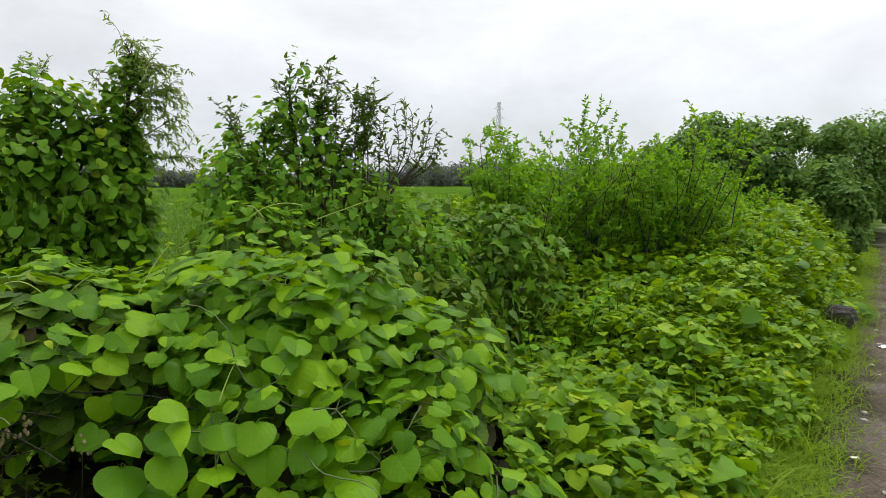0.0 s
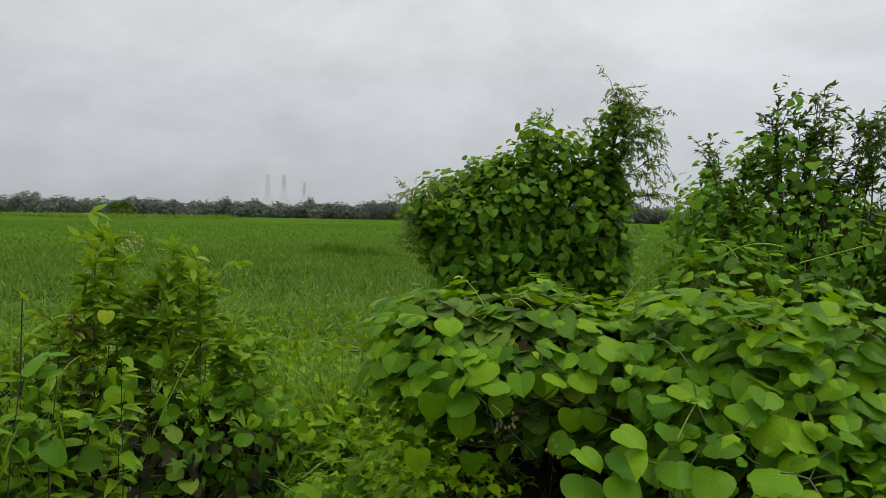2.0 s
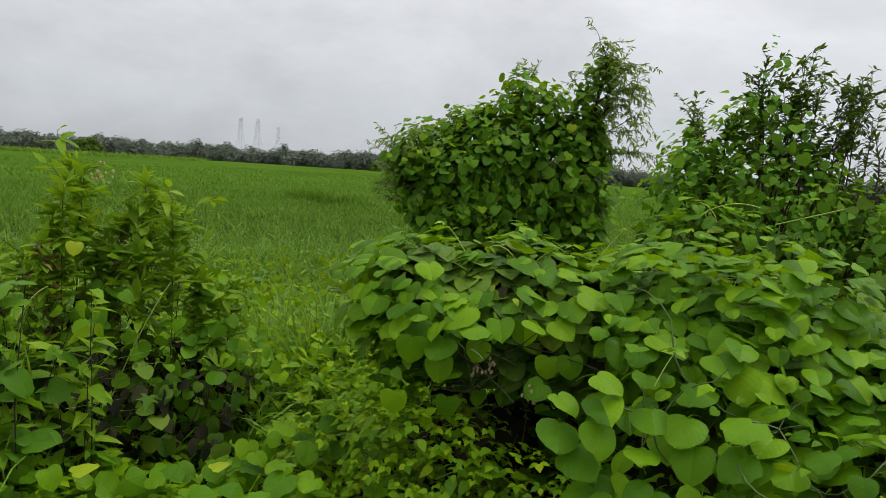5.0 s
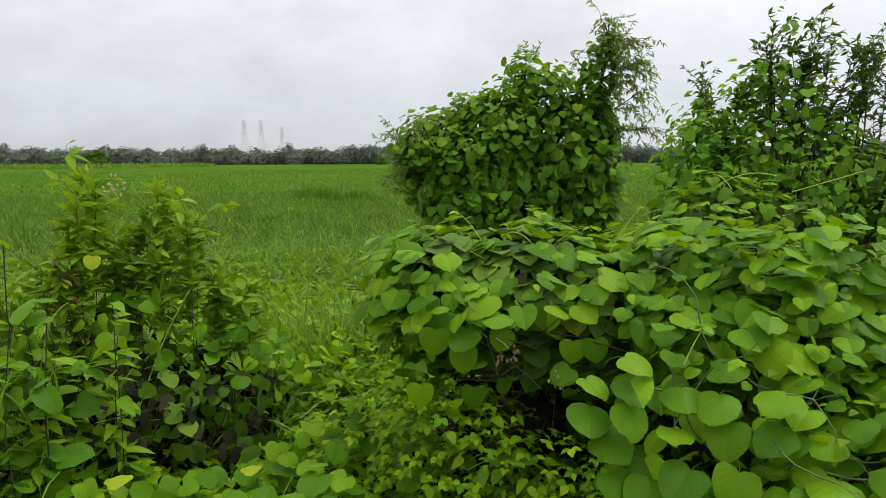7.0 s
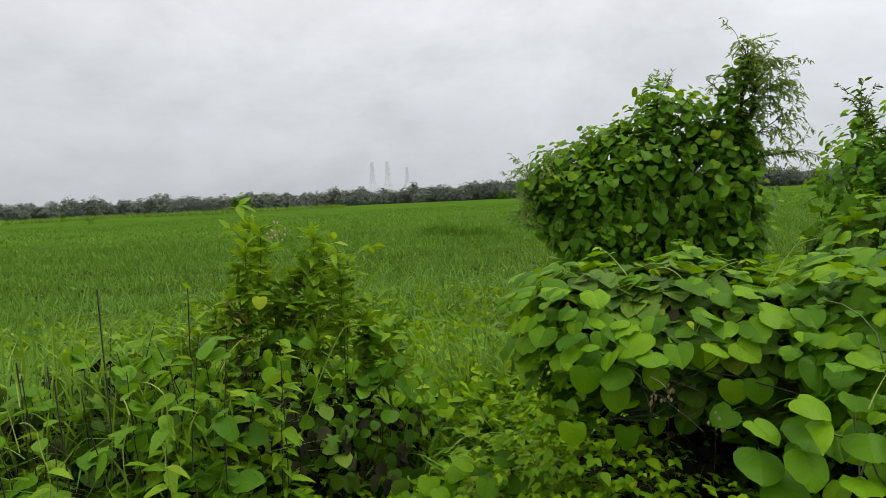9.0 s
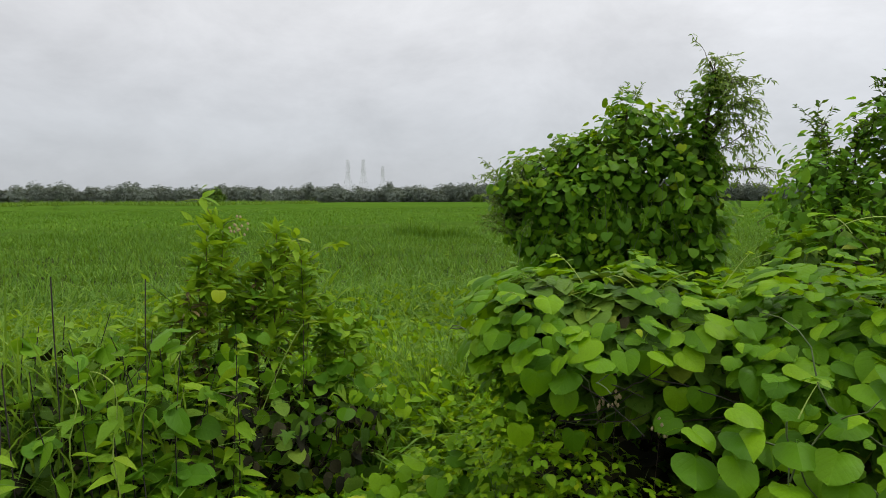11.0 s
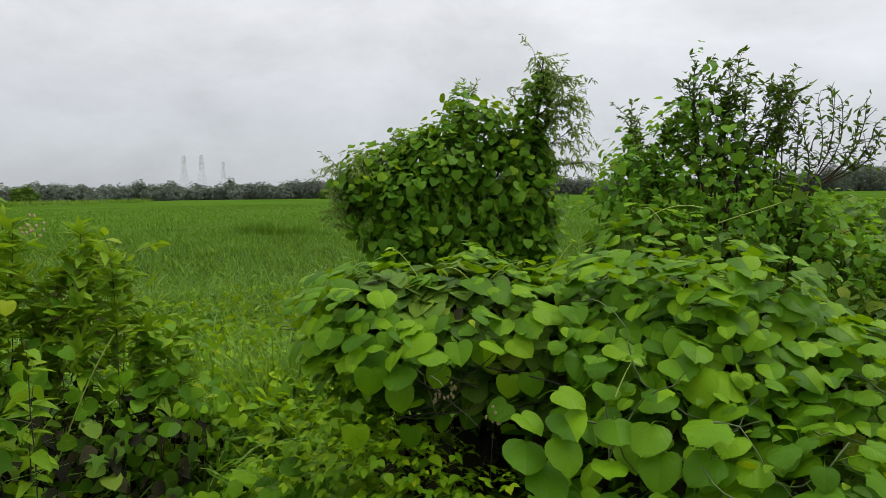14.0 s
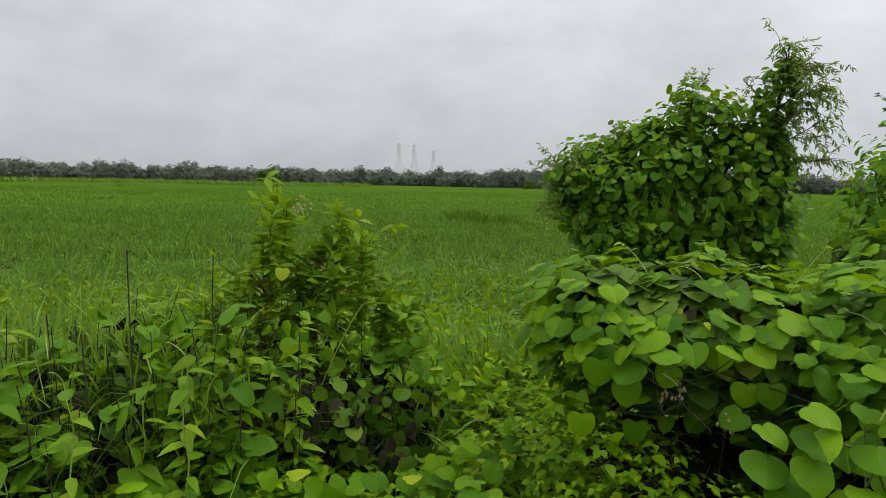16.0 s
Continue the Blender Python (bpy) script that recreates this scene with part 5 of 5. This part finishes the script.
def cover_height(x, y):
    h = 0.30 + 0.14 * np.sin(x * 2.1 + 0.7) * np.cos(y * 1.7 + 0.4) + 0.07 * np.sin(x * 5.3 + y * 3.7) + 0.05 * np.sin(x * 9.1 - y * 7.3) + 0.03 * np.sin(x * 17.0 + y * 13.0)
    h = h + 0.85 * np.clip((np.hypot(x, y) - 4.8) / 5.0, 0, 1) * (x > 0) * np.clip(-(track_offset(x, y) + 0.15) / 0.8, 0, 1)  # it climbs the shrubs behind
    edge = np.clip(-(track_offset(x, y) - 0.50) / 0.9, 0.16, 1)
    az, r = np.degrees(np.arctan2(-x, y)), np.hypot(x, y)
    hollow = (az > 19) & (az < 37) & (r > 1.55) & (r < 2.9)  # little grows under the overhanging mound
    stone = np.hypot(x - 4.1, y - 6.55) < 0.55
    return h * edge * np.where(hollow, 0.35, 1.0) * np.where(stone, 0.2, 1.0)


def build_cover():
    rng = np.random.default_rng(81)
    ob = thing("ground_cover", "carpet of small bright green leaves hiding the soil", "undergrowth", (0, 3, 0), kind="stuff")
    n = 130000
    p = np.stack([rng.uniform(-4.7, 8.5, n), rng.uniform(-0.7, 13, n)], 1)
    p = p[in_cover(p[:, 0], p[:, 1])]
    p = p[rng.random(len(p)) < np.clip(np.where(p[:, 0] > 0, 6.5, 4.2) / np.hypot(p[:, 0], p[:, 1]), 0.3, 1)]
    far_left = np.degrees(np.arctan2(-p[:, 0], p[:, 1])) > 68
    p = p[~far_left | (rng.random(len(p)) < 0.8)]
    x, y = p.T
    h = cover_height(x, y)
    f = 1 - rng.random(len(p)) ** 2.0
    q = np.column_stack([p, ground_height(x, y) + h * f])
    out = unit(rng.normal(0, 1, (len(p), 3)) * [1, 1, 0.1])
    turn = leaf_turns(out * 0.6, rng, 1.0, 0.30, 0.3, 0.8)
    patch = np.array([noise.noise(Vector((a * 1.1, b * 1.1, 0.3))) for a, b in p])
    kind = rng.random(len(p)) + patch * 0.9
    size = rng.uniform(0.034, 0.078, len(p)) * (1 + 0.35 * (x > -0.2))
    a = kind < np.where(x > -0.2, 0.66, 0.75)
    b = ~a
    c = b & (rng.random(len(p)) < 0.07)
    g = a & (x < -0.2)
    a = a & ~g
    part("fresh_leaves", leaves_mesh("fresh_leaves", TRIPLE, q[g], turn[g], size[g] * 1.45, FRESH), ob, "fresh small leaves of three leaflets", "stuff")
    part("small_leaves", leaves_mesh("small_leaves", TRIPLE, q[a], turn[a], size[a] * 1.45, COVER), ob, "small leaves of three leaflets", "stuff")
    part("broad_leaves", leaves_mesh("broad_leaves", HEARTS, q[b], turn[b], size[b] * 1.15, COVER), ob, "broader heart-shaped leaves", "stuff")
    part("large_leaves", leaves_mesh("large_leaves", HEARTS, q[c] + [0, 0, 0.05], turn[c], size[c] * 1.55, VINE), ob, "large heart-shaped leaves", "stuff")


build_cover()


def build_creeper():
    rng = np.random.default_rng(85)
    ob = thing("creeping_vine", "low creeping vine with broad bright green leaves", "vine", (-1.8, 1.4, 0.0))
    az, d = 92 - 50 * rng.random(300) ** 1.3, rng.uniform(1.75, 2.75, 300)
    x, y = -np.sin(np.radians(az)) * d, np.cos(np.radians(az)) * d
    q = np.column_stack([x, y, ground_height(x, y) + cover_height(x, y) + rng.uniform(-0.02, 0.12, 300)])
    out = unit(np.column_stack([-x, -y, 0 * x]) + rng.normal(0, 1.0, (300, 3)) * [1, 1, 0])
    size = 0.05 + 0.080 * rng.beta(2, 2, 300) * np.clip((az - 25) / 30, 0.5, 1)
    hero_leaves(ob, q, leaf_turns(out * 0.6, rng, 1.0, 0.3, 0.25), size, VINE_MESHES)
    lobes = [polar(65.8, 3.0), polar(63.0, 2.9), polar(67.2, 2.95), polar(57.0, 3.6), polar(56.2, 3.7)]
    P = np.array([(a[0], a[1], 0.52 + 0.03 * k) for k, a in enumerate(lobes)])
    for k in range(5):
        part("lobed_leaf", leaves_mesh("lobed_leaf", LOBED, P[k : k + 1], leaf_turns(unit(-P[k : k + 1]), rng, 1.0, 0.3, 0.3), 0.075, COVER), ob, "pale young lobed leaf")
    a = polar(55.9, 3.9)
    part("orange_leaf", leaves_mesh("orange_leaf", OVATE, np.array([[a[0], a[1], 0.50]]), frames(np.array([[0.6, -0.4, 0.6]]), np.array([[0.5, 0.5, -0.2]])), 0.09, YELLOW), ob, "orange-yellow dying leaf")
    for x, y, z, k in ((-2.20, 0.86, 0.50, 0.085), (-2.02, 1.26, 0.44, 0.070), (-2.30, 0.35, 0.48, 0.075)):
        part("yellow_leaf", leaves_mesh("yellow_leaf", HEART, np.array([[x, y, z]]), frames(np.array([[-0.10, -0.25, 0.95]]), np.array([[0.15, 0.9, -0.1]])), k, YELLOW), ob, "broad yellowing leaf")
    e = polar(38.0, 2.3)
    each_stem(ob, [(arc((e[0], e[1], 0.42), (0.9, 0.45), 0.22, 0.16, 0.08), 0.0025), (arc(( -2.9, 1.25, 0.3), (0.2, 0.25), 0.3, 0.95, 0.25), 0.003)], PALE_STEM)


build_creeper()


def build_flowers():
    rng = np.random.default_rng(88)
    for c in ((-1.27, 1.90, 0.86), (-1.10, 1.90, 0.80), (-1.33, 1.88, 0.84)):
        ob = thing("wild_flower", "small withered pale flower head on a thin stem in the hollow", "flower", (c[0], c[1], 0.0), "withered flowers")
        stem = part("stem", tube_mesh("stem", [(np.array([(c[0] + 0.05, c[1] + 0.05, -0.02), (c[0] + 0.03, c[1] + 0.03, 0.3), (c[0] - 0.015, c[1], 0.6), c]), 0.0009)], TWIG, 4), ob)
        for k in range(9):
            o = np.array(c) + rng.normal(0, 0.016, 3)
            part("floret", tube_mesh("floret", [(np.array([o, o + [0, 0, 0.008], o + [0.002, 0, 0.016]]), np.array([0.002, 0.0062, 0.002]))], FLOWER, 6), stem, "pale withered floret")


build_flowers()


def build_field():
    rng = np.random.default_rng(91)
    ob = thing("meadow_grass", "tall dense green meadow grass reaching far back", "grass", (-10, 10, 0), kind="stuff")
    for name, n, r0, r1, hgt, wid, segs in (("near_grass", 80000, 4.0, 11.0, 0.42, 0.017, 4), ("middle_grass", 110000, 10.0, 28.0, 0.40, 0.020, 3), ("far_grass", 110000, 26.0, 85.0, 0.24, 0.05, 2)):
        az = np.radians(rng.uniform(-14, 104, n))
        r = np.sqrt(rng.uniform(r0**2, r1**2, n))
        x, y = -np.sin(az) * r, np.cos(az) * r
        patch = 0.76 + 0.25 * np.array([noise.noise(Vector((a * 0.5, b * 0.5, 0))) + 1.3 * noise.noise(Vector((a * 2.2, b * 2.2, 3))) for a, b in zip(x * 4 / r0, y * 4 / r0)])
        if name == "near_grass":
            patch *= np.clip((r - 3.4) / 2.0, 0.45, 1)
        h = hgt * patch * rng.uniform(0.6, 1.25, n)
        p = np.column_stack([x, y, ground_height(x, y) - 0.02])
        part(name, blades_mesh(name, p, h, rng.uniform(0.7, 1.3, n) * wid, GRASS, rng, 0.22, 0.62, segs), ob, "long bent green blades", "stuff")
    n = 6000
    az, r = np.radians(rng.uniform(20, 104, n)), 3.8 + 7.5 * rng.random(n) ** 1.5
    x, y = -np.sin(az) * r, np.cos(az) * r
    part("pale_blades", blades_mesh("pale_blades", np.column_stack([x, y, ground_height(x, y) - 0.02]), np.clip(0.28 + 0.09 * (r - 3.8), 0.28, 0.55) * rng.uniform(0.75, 1.3, n), rng.uniform(0.010, 0.023, n), PALE_GRASS, rng, 0.35, 1.0, 5), ob, "pale bent blades", "stuff")
    n = 12000
    az, r = np.radians(rng.uniform(18, 104, n)), 3.9 + 5.0 * rng.random(n) ** 1.3
    x, y = -np.sin(az) * r, np.cos(az) * r
    q = np.column_stack([x, y, ground_height(x, y) + rng.uniform(0.12, 0.42, n) * np.clip(0.6 + 0.13 * (r - 3.9), 0, 1)])
    part("meadow_herbs", leaves_mesh("meadow_herbs", LANCE, q, leaf_turns(unit(rng.normal(0, 1, (n, 3)) * [1, 1, 0.2]), rng, 0.8, 0.5, 0.1), rng.uniform(0.06, 0.14, n), COVER, np.array([1.8, 1, 1])), ob, "leaves of low herbs among the grass", "stuff")
    n = 1500
    az, r = np.radians(rng.uniform(40, 60, n)), rng.uniform(3.5, 5.4, n)
    x, y = -np.sin(az) * r, np.cos(az) * r
    part("coarse_blades", blades_mesh("coarse_blades", np.column_stack([x, y, ground_height(x, y) - 0.02]), rng.uniform(0.30, 0.62, n), rng.uniform(0.014, 0.030, n), PALE_GRASS, rng, 0.30, 0.8, 5), ob, "coarse pale blades between the mound and the weeds", "stuff")
    n = 2600
    az, r = np.radians(rng.uniform(38, 62, n)), rng.uniform(3.6, 5.8, n)
    x, y = -np.sin(az) * r, np.cos(az) * r
    q = np.column_stack([x, y, ground_height(x, y) + rng.uniform(0.12, 0.46, n)])
    part("gap_herbs", leaves_mesh("gap_herbs", OVATE, q, leaf_turns(unit(rng.normal(0, 1, (n, 3)) * [1, 1, 0.2]), rng, 1.0, 0.4, 0.1), rng.uniform(0.05, 0.11, n), FRESH, np.array([0.8, 1, 1])), ob, "fresh leaves of low herbs", "stuff")
    n = 5000
    az, r = np.radians(rng.uniform(-10, 104, n)), 4.4 + 14 * rng.random(n) ** 1.4
    x, y = -np.sin(az) * r, np.cos(az) * r
    q = np.column_stack([x, y, ground_height(x, y) + rng.uniform(0.32, 0.62, n)])
    way = rng.normal(0, 0.6, (n, 3)) + [0, 0, 0.8]
    part("seed_heads", leaves_mesh("seed_heads", LANCE, q, frames(rng.normal(0, 1, (n, 3)), way), rng.uniform(0.05, 0.12, n), PALE_GRASS), ob, "pale seed heads", "stuff")


build_field()


def grass_clump(at, n, spread, hgt, rng, mat, label, wid=0.015, lean=0.16, curl=0.42):
    x, y = at
    ob = thing("grass_clump", label, "grass", (x, y, 0.0), "grass clumps")
    p = np.column_stack([x + rng.normal(0, spread, n), y + rng.normal(0, spread, n), np.full(n, float(ground_height(x, y)) - 0.04)])
    part("blade_tuft", blades_mesh("blade_tuft", p, rng.uniform(0.65, 1.1, n) * hgt, rng.uniform(0.7, 1.2, n) * wid, mat, rng, lean, curl, 5), ob, "long arching blades", "stuff")


def build_clumps():
    rng = np.random.default_rng(95)
    for az, d, n, s, h in ((77, 3.5, 130, 0.22, 1.28), (82, 3.5, 140, 0.25, 1.25), (88, 3.5, 150, 0.28, 1.25), (94, 3.5, 120, 0.25, 1.2), (73, 3.7, 100, 0.18, 1.12), (70.5, 3.3, 40, 0.10, 0.9), (58.5, 3.9, 60, 0.16, 0.85), (54.0, 4.2, 110, 0.25, 0.72), (51.5, 4.3, 80, 0.2, 0.75), (49.5, 4.5, 90, 0.18, 0.85), (46.5, 4.3, 80, 0.2, 0.72), (43.5, 4.4, 80, 0.15, 0.78), (79.5, 3.2, 60, 0.2, 1.15), (85.0, 3.2, 60, 0.2, 1.1)):
        grass_clump(polar(az, d), n, s, h, rng, PALE_GRASS, "pale green arching grass clump at the meadow edge")
    for az, d, n, s, h in ((-7.5, 6.0, 90, 0.14, 0.85), (-5.0, 6.1, 50, 0.10, 0.75), (-12, 6.3, 60, 0.15, 0.7), (3.0, 3.8, 30, 0.05, 0.62)):
        grass_clump(polar(az, d), n, s, h, rng, PALE_GRASS, "pale green arching grass clump among the weeds", 0.013)
    for az, d, n, s, h in ((50.2, 24, 260, 0.42, 0.80), (49.0, 23.5, 200, 0.30, 0.72), (46.6, 23, 200, 0.32, 0.74)):
        grass_clump(polar(az, d), n, s, h, rng, GRASS, "taller dark green tussock in the meadow", 0.03)
    # short grass along the track
    ob = thing("verge_grass", "short yellow-green grass along the muddy track", "grass", (2, 4, 0), kind="stuff")
    n = 90000
    t, o = rng.uniform(-1.5, 14, n), np.minimum(rng.normal(-0.38, 0.26, n), rng.uniform(-0.35, 0.22, n))
    x, y = TRACK_A.x + _along.x * t + _side.x * o, TRACK_A.y + _along.y * t + _side.y * o
    tuft = np.array([noise.noise(Vector((a * 2.3, c * 2.3, 5.0))) for a, c in zip(t, o)])
    keep = rng.random(n) < np.clip(0.9 - 1.4 * np.maximum(o, 0) + 1.2 * tuft, 0.0, 1)
    x, y = x[keep], y[keep]
    part("blades", blades_mesh("blades", np.column_stack([x, y, ground_height(x, y) - 0.01]), rng.uniform(0.04, 0.13, len(x)), rng.uniform(0.004, 0.009, len(x)), VERGE, rng, 0.5, 0.8, 3), ob, "short blades", "stuff")
    n = 4500
    t, o = rng.uniform(-1.6, 7, n), -np.abs(rng.normal(0, 0.9, n))
    x, y = TRACK_A.x + _along.x * t + _side.x * o, TRACK_A.y + _along.y * t + _side.y * o
    tuft = np.array([noise.noise(Vector((a * 1.4, c * 1.4, 9.0))) for a, c in zip(x, y)])
    x, y = x[tuft > 0.02], y[tuft > 0.02]
    part("long_blades", blades_mesh("long_blades", np.column_stack([x, y, ground_height(x, y) - 0.01]), rng.uniform(0.18, 0.42, len(x)), rng.uniform(0.003, 0.007, len(x)), VERGE, rng, 0.35, 0.7, 4), ob, "longer blades among the weeds", "stuff")
    # thin upright weeds over the carpet
    for az, d, h in ((-11.8, 5.4, 0.85), (-14.8, 5.7, 0.9), (-9.0, 5.0, 0.6), (-20.5, 7.0, 0.8), (-22.5, 7.4, 0.95), (-1.0, 4.8, 0.7), (-18.0, 6.2, 0.6), (-26.0, 8.0, 0.95)):
        a = polar(az, d)
        w = thing("sapling", "thin upright weed with dark stem and small leaves", "plant", (a[0], a[1], 0.0), "weeds among the carpet")
        stems = [wander((a[0] + rng.normal(0, 0.05), a[1] + rng.normal(0, 0.05), -0.03), (rng.normal(0, 0.1), rng.normal(0, 0.1), 1), h * rng.uniform(0.7, 1.1), rng, 7, 0.06) for _ in range(3)]
        each_stem(w, thick(stems, 0.006, 0.002), DARK_STALK)
        q, e = leaves_along(stems, rng, 0.03, 0.35)
        part("foliage", leaves_mesh("foliage", OVATE, q, tip_turns(e, rng, 0.1, 0.5), rng.uniform(0.04, 0.09, len(q)), THICKET), w, "", "stuff")


build_clumps()


# ---------------------------------------------------------------- far away
def build_far():
    rng = np.random.default_rng(101)
    ob = thing("tree_line", "far dull green line of woodland behind the meadow", "woodland", (-150, 220, 0), kind="stuff")
    P, S, D, trunks = [], [], [], []
    for az in np.arange(-42, 106, 0.32):
        for row in range(2):
            a = az + rng.normal(0, 0.2)
            d = 235 + 25 * row + 14 * math.sin(az * 0.11) + rng.normal(0, 6)
            tall = 5.8 + 2.6 * math.exp(-((az - 33) / 9) ** 2) + 3.4 * math.exp(-((az + 3) / 8) ** 2) + 0.7 * math.sin(az * 0.9) + 0.5 * math.sin(az * 2.7) + rng.normal(0, 0.9)
            x, y = polar(a, d)
            wide = rng.uniform(1.8, 4.2)
            n = 150
            u = unit(rng.normal(size=(n, 3)))
            c = np.array([x, y, 0.5 * tall - 0.2])
            P.append(c + u * [wide, wide, tall * 0.5] * rng.uniform(0.5, 1.05, (n, 1))), D.append(u), S.append(rng.uniform(0.4, 0.95, n))
            trunks.append((np.array([[x, y, 0], [x, y, tall * 0.6]]), np.array([0.2, 0.1])))
    P, D, S = np.concatenate(P), np.concatenate(D), np.concatenate(S)
    # crowns and trunks share one colour that holds the haze
    part("crowns", leaves_mesh("crowns", CLUMP, P, leaf_turns(D, rng, 0.3, 0.6), S, FARWOOD_HAZE), ob, "crowns in grey-green with distance haze in the colour", "stuff")
    part("trunks", tube_mesh("trunks", trunks, FARWOOD_HAZE, 4), ob, "trunks in the same hazed grey-green as the crowns", "stuff")
    n = 9000
    az = rng.uniform(58, 104, n)
    r = 150 + 12 * np.sin(az * 0.35) + rng.normal(0, 1.5, n)
    x, y = -np.sin(np.radians(az)) * r, np.cos(np.radians(az)) * r
    reeds = thing("reed_strip", "pale strip of reeds at the end of the meadow", "reeds", (-140, 40, 0), kind="stuff")
    part("blades", blades_mesh("blades", np.column_stack([x, y, ground_height(x, y) - 0.1]), rng.uniform(0.7, 1.5, n), rng.uniform(0.10, 0.22, n), PALE_GRASS, rng, 0.3, 0.5, 2), reeds, "pale blades", "stuff")
    lone, small = "dark rounded bush alone at the meadow's end", "small dark bush standing in the meadow"
    for az, d, h, w, lab, mat in ((66.6, 150, 3.2, 3.6, lone, SHRUB_AND_SHADE), (80.1, 88, 1.6, 0.8, small, SHRUB_AND_SHADE), (78.0, 88, 1.4, 0.7, small, SHRUB_AND_SHADE), (44.0, 190, 2.2, 2.6, lone, SHRUB_AND_SHADE)):
        x, y = polar(az, d)
        z = float(ground_height(x, y))
        b = thing("meadow_bush", lab, "bush", (x, y, z))
        p, dd = shell([(x, y, z + h * 0.45, w * 0.5, w * 0.5, h * 0.5)], 500 if d > 100 else 90, rng, 0.6, 0.0, 0.2)
        part("foliage", leaves_mesh("foliage", CLUMP, p, leaf_turns(dd, rng), rng.uniform(0.14, 0.26, len(p)) * (h if d > 100 else 0.5), mat), b, "", "stuff")


build_far()


def pylon(az, d, height, base, label):
    """A lattice tower with three pairs of arms."""
    x, y = polar(az, d)
    ob = thing("pylon", label, "pylon", (x, y, 0.0), "power line towers")
    a = radians(az) + 0.5
    ux, uy = np.array([math.cos(a), math.sin(a), 0]), np.array([-math.sin(a), math.cos(a), 0])
    o = np.array([x, y, 0.3])

    def wide(f):
        return base * 0.5 * ((1 - f / 0.66) * 0.74 + 0.26) if f < 0.66 else base * 0.5 * 0.26 * (1.5 - f * 0.75)

    def corner(k, f):
        sx, sy = ((1, 1), (-1, 1), (-1, -1), (1, -1))[k % 4]
        return o + (ux * sx + uy * sy) * wide(f) + [0, 0, height * f]

    r = height * 0.0018
    levels = [0, 0.16, 0.31, 0.44, 0.54, 0.62, 0.70, 0.78, 0.86, 0.93, 1.0]
    for k in range(4):
        part("leg", tube_mesh("leg", [(np.array([corner(k, f) for f in levels]), r * 1.4)], STEEL, 4), ob)
    brace = []
    for f0, f1 in zip(levels, levels[1:]):
        for k in range(4):
            brace.append((np.array([corner(k, f0), corner(k + 1, f1)]), r * 0.7))
            brace.append((np.array([corner(k + 1, f0), corner(k, f1)]), r * 0.7))
            brace.append((np.array([corner(k, f1), corner(k + 1, f1)]), r * 0.7))
    part("bracing", tube_mesh("bracing", brace, STEEL, 4), ob)
    for f, reach in ((0.70, 0.15), (0.81, 0.13), (0.92, 0.11)):
        for s in (1, -1):
            tip = o + ux * s * height * reach * 0.62 + [0, 0, height * f]
            for df in (0.0, 0.03):
                part("arm", tube_mesh("arm", [(np.array([(corner(0, f + df) + corner(2, f + df)) / 2, tip]), r * 1.1)], STEEL, 4), ob)


for az, d, h, b in ((54.0, 500, 31.0, 8.5), (55.35, 520, 32.0, 8.5), (52.3, 700, 36.0, 9.0), (-4.9, 400, 50.0, 8.0), (-34.3, 620, 70.0, 10.0)):
    pylon(az, d, h, b, "grey steel lattice power pylon beyond the trees")


# ---------------------------------------------------------------- the track's edge
def stone_mesh(name, seed, mat, size):
    bm = bmesh.new()
    bmesh.ops.create_icosphere(bm, subdivisions=3 if size[0] > 0.1 else 1, radius=1.0)
    for v in bm.verts:
        n = noise.noise(v.co * 1.6 + Vector((seed, 1, 2))) * 0.3 + noise.noise(v.co * 4.5 + Vector((0, seed, 0))) * 0.08
        v.co *= 1 + n
        v.co = Vector((v.co.x * size[0], v.co.y * size[1], max(v.co.z * size[2], -size[2] * 0.55)))
    me = bpy.data.meshes.new(name)
    bm.to_mesh(me)
    bm.free()
    me.materials.append(mat)
    return me


def build_track_things():
    rng = np.random.default_rng(111)
    x, y = 4.35, 6.95
    ob = new("boulder", stone_mesh("boulder", 3, STONE, (0.17, 0.15, 0.19)))
    ob.location = (x, y, float(ground_height(x, y)) + 0.10)
    tagged(ob, "dark wet boulder in the weeds beside the muddy track", "rock")
    shapes = [stone_mesh("pebble", k, PEBBLE, (0.022, 0.018, 0.012)) for k in range(4)]
    for k in range(70):
        t, o = rng.uniform(-0.6, 5.5), rng.uniform(0.05, 1.3)
        x, y = TRACK_A.x + _along.x * t + _side.x * o, TRACK_A.y + _along.y * t + _side.y * o
        s = rng.uniform(0.5, 1.6)
        p = new("pebble", shapes[k % 4])
        p.matrix_basis = Matrix.Translation((x, y, float(ground_height(x, y)) + 0.006 * s)) @ pose(0, 0, 0, 0, 0, rng.uniform(0, 360)) @ Matrix.Diagonal((s, s, s, 1))
        tagged(p, "small grey pebble lying in the mud", "stone", "pebbles on the track")
    for x, y, s in ((2.5, 3.77, 0.022), (2.15, 3.2, 0.018), (4.45, 6.35, 0.07), (3.1, 4.25, 0.018)):
        bm = bmesh.new()
        bmesh.ops.create_grid(bm, x_segments=5, y_segments=4, size=1.0)
        for v in bm.verts:
            v.co = Vector((v.co.x * s, v.co.y * s * 0.6, 0.02 + s * 0.35 * noise.noise(v.co * 1.5 + Vector((x, y, 0)))))
        bmesh.ops.solidify(bm, geom=bm.faces[:], thickness=0.003)
        me = bpy.data.meshes.new("plastic_scrap")
        bm.to_mesh(me)
        bm.free()
        me.materials.append(SCRAP)
        c = new("plastic_scrap", me)
        c.location = (x, y, float(ground_height(x, y)))
        tagged(c, "crumpled scrap of white plastic lying beside the track", "litter", "litter on the track")


build_track_things()
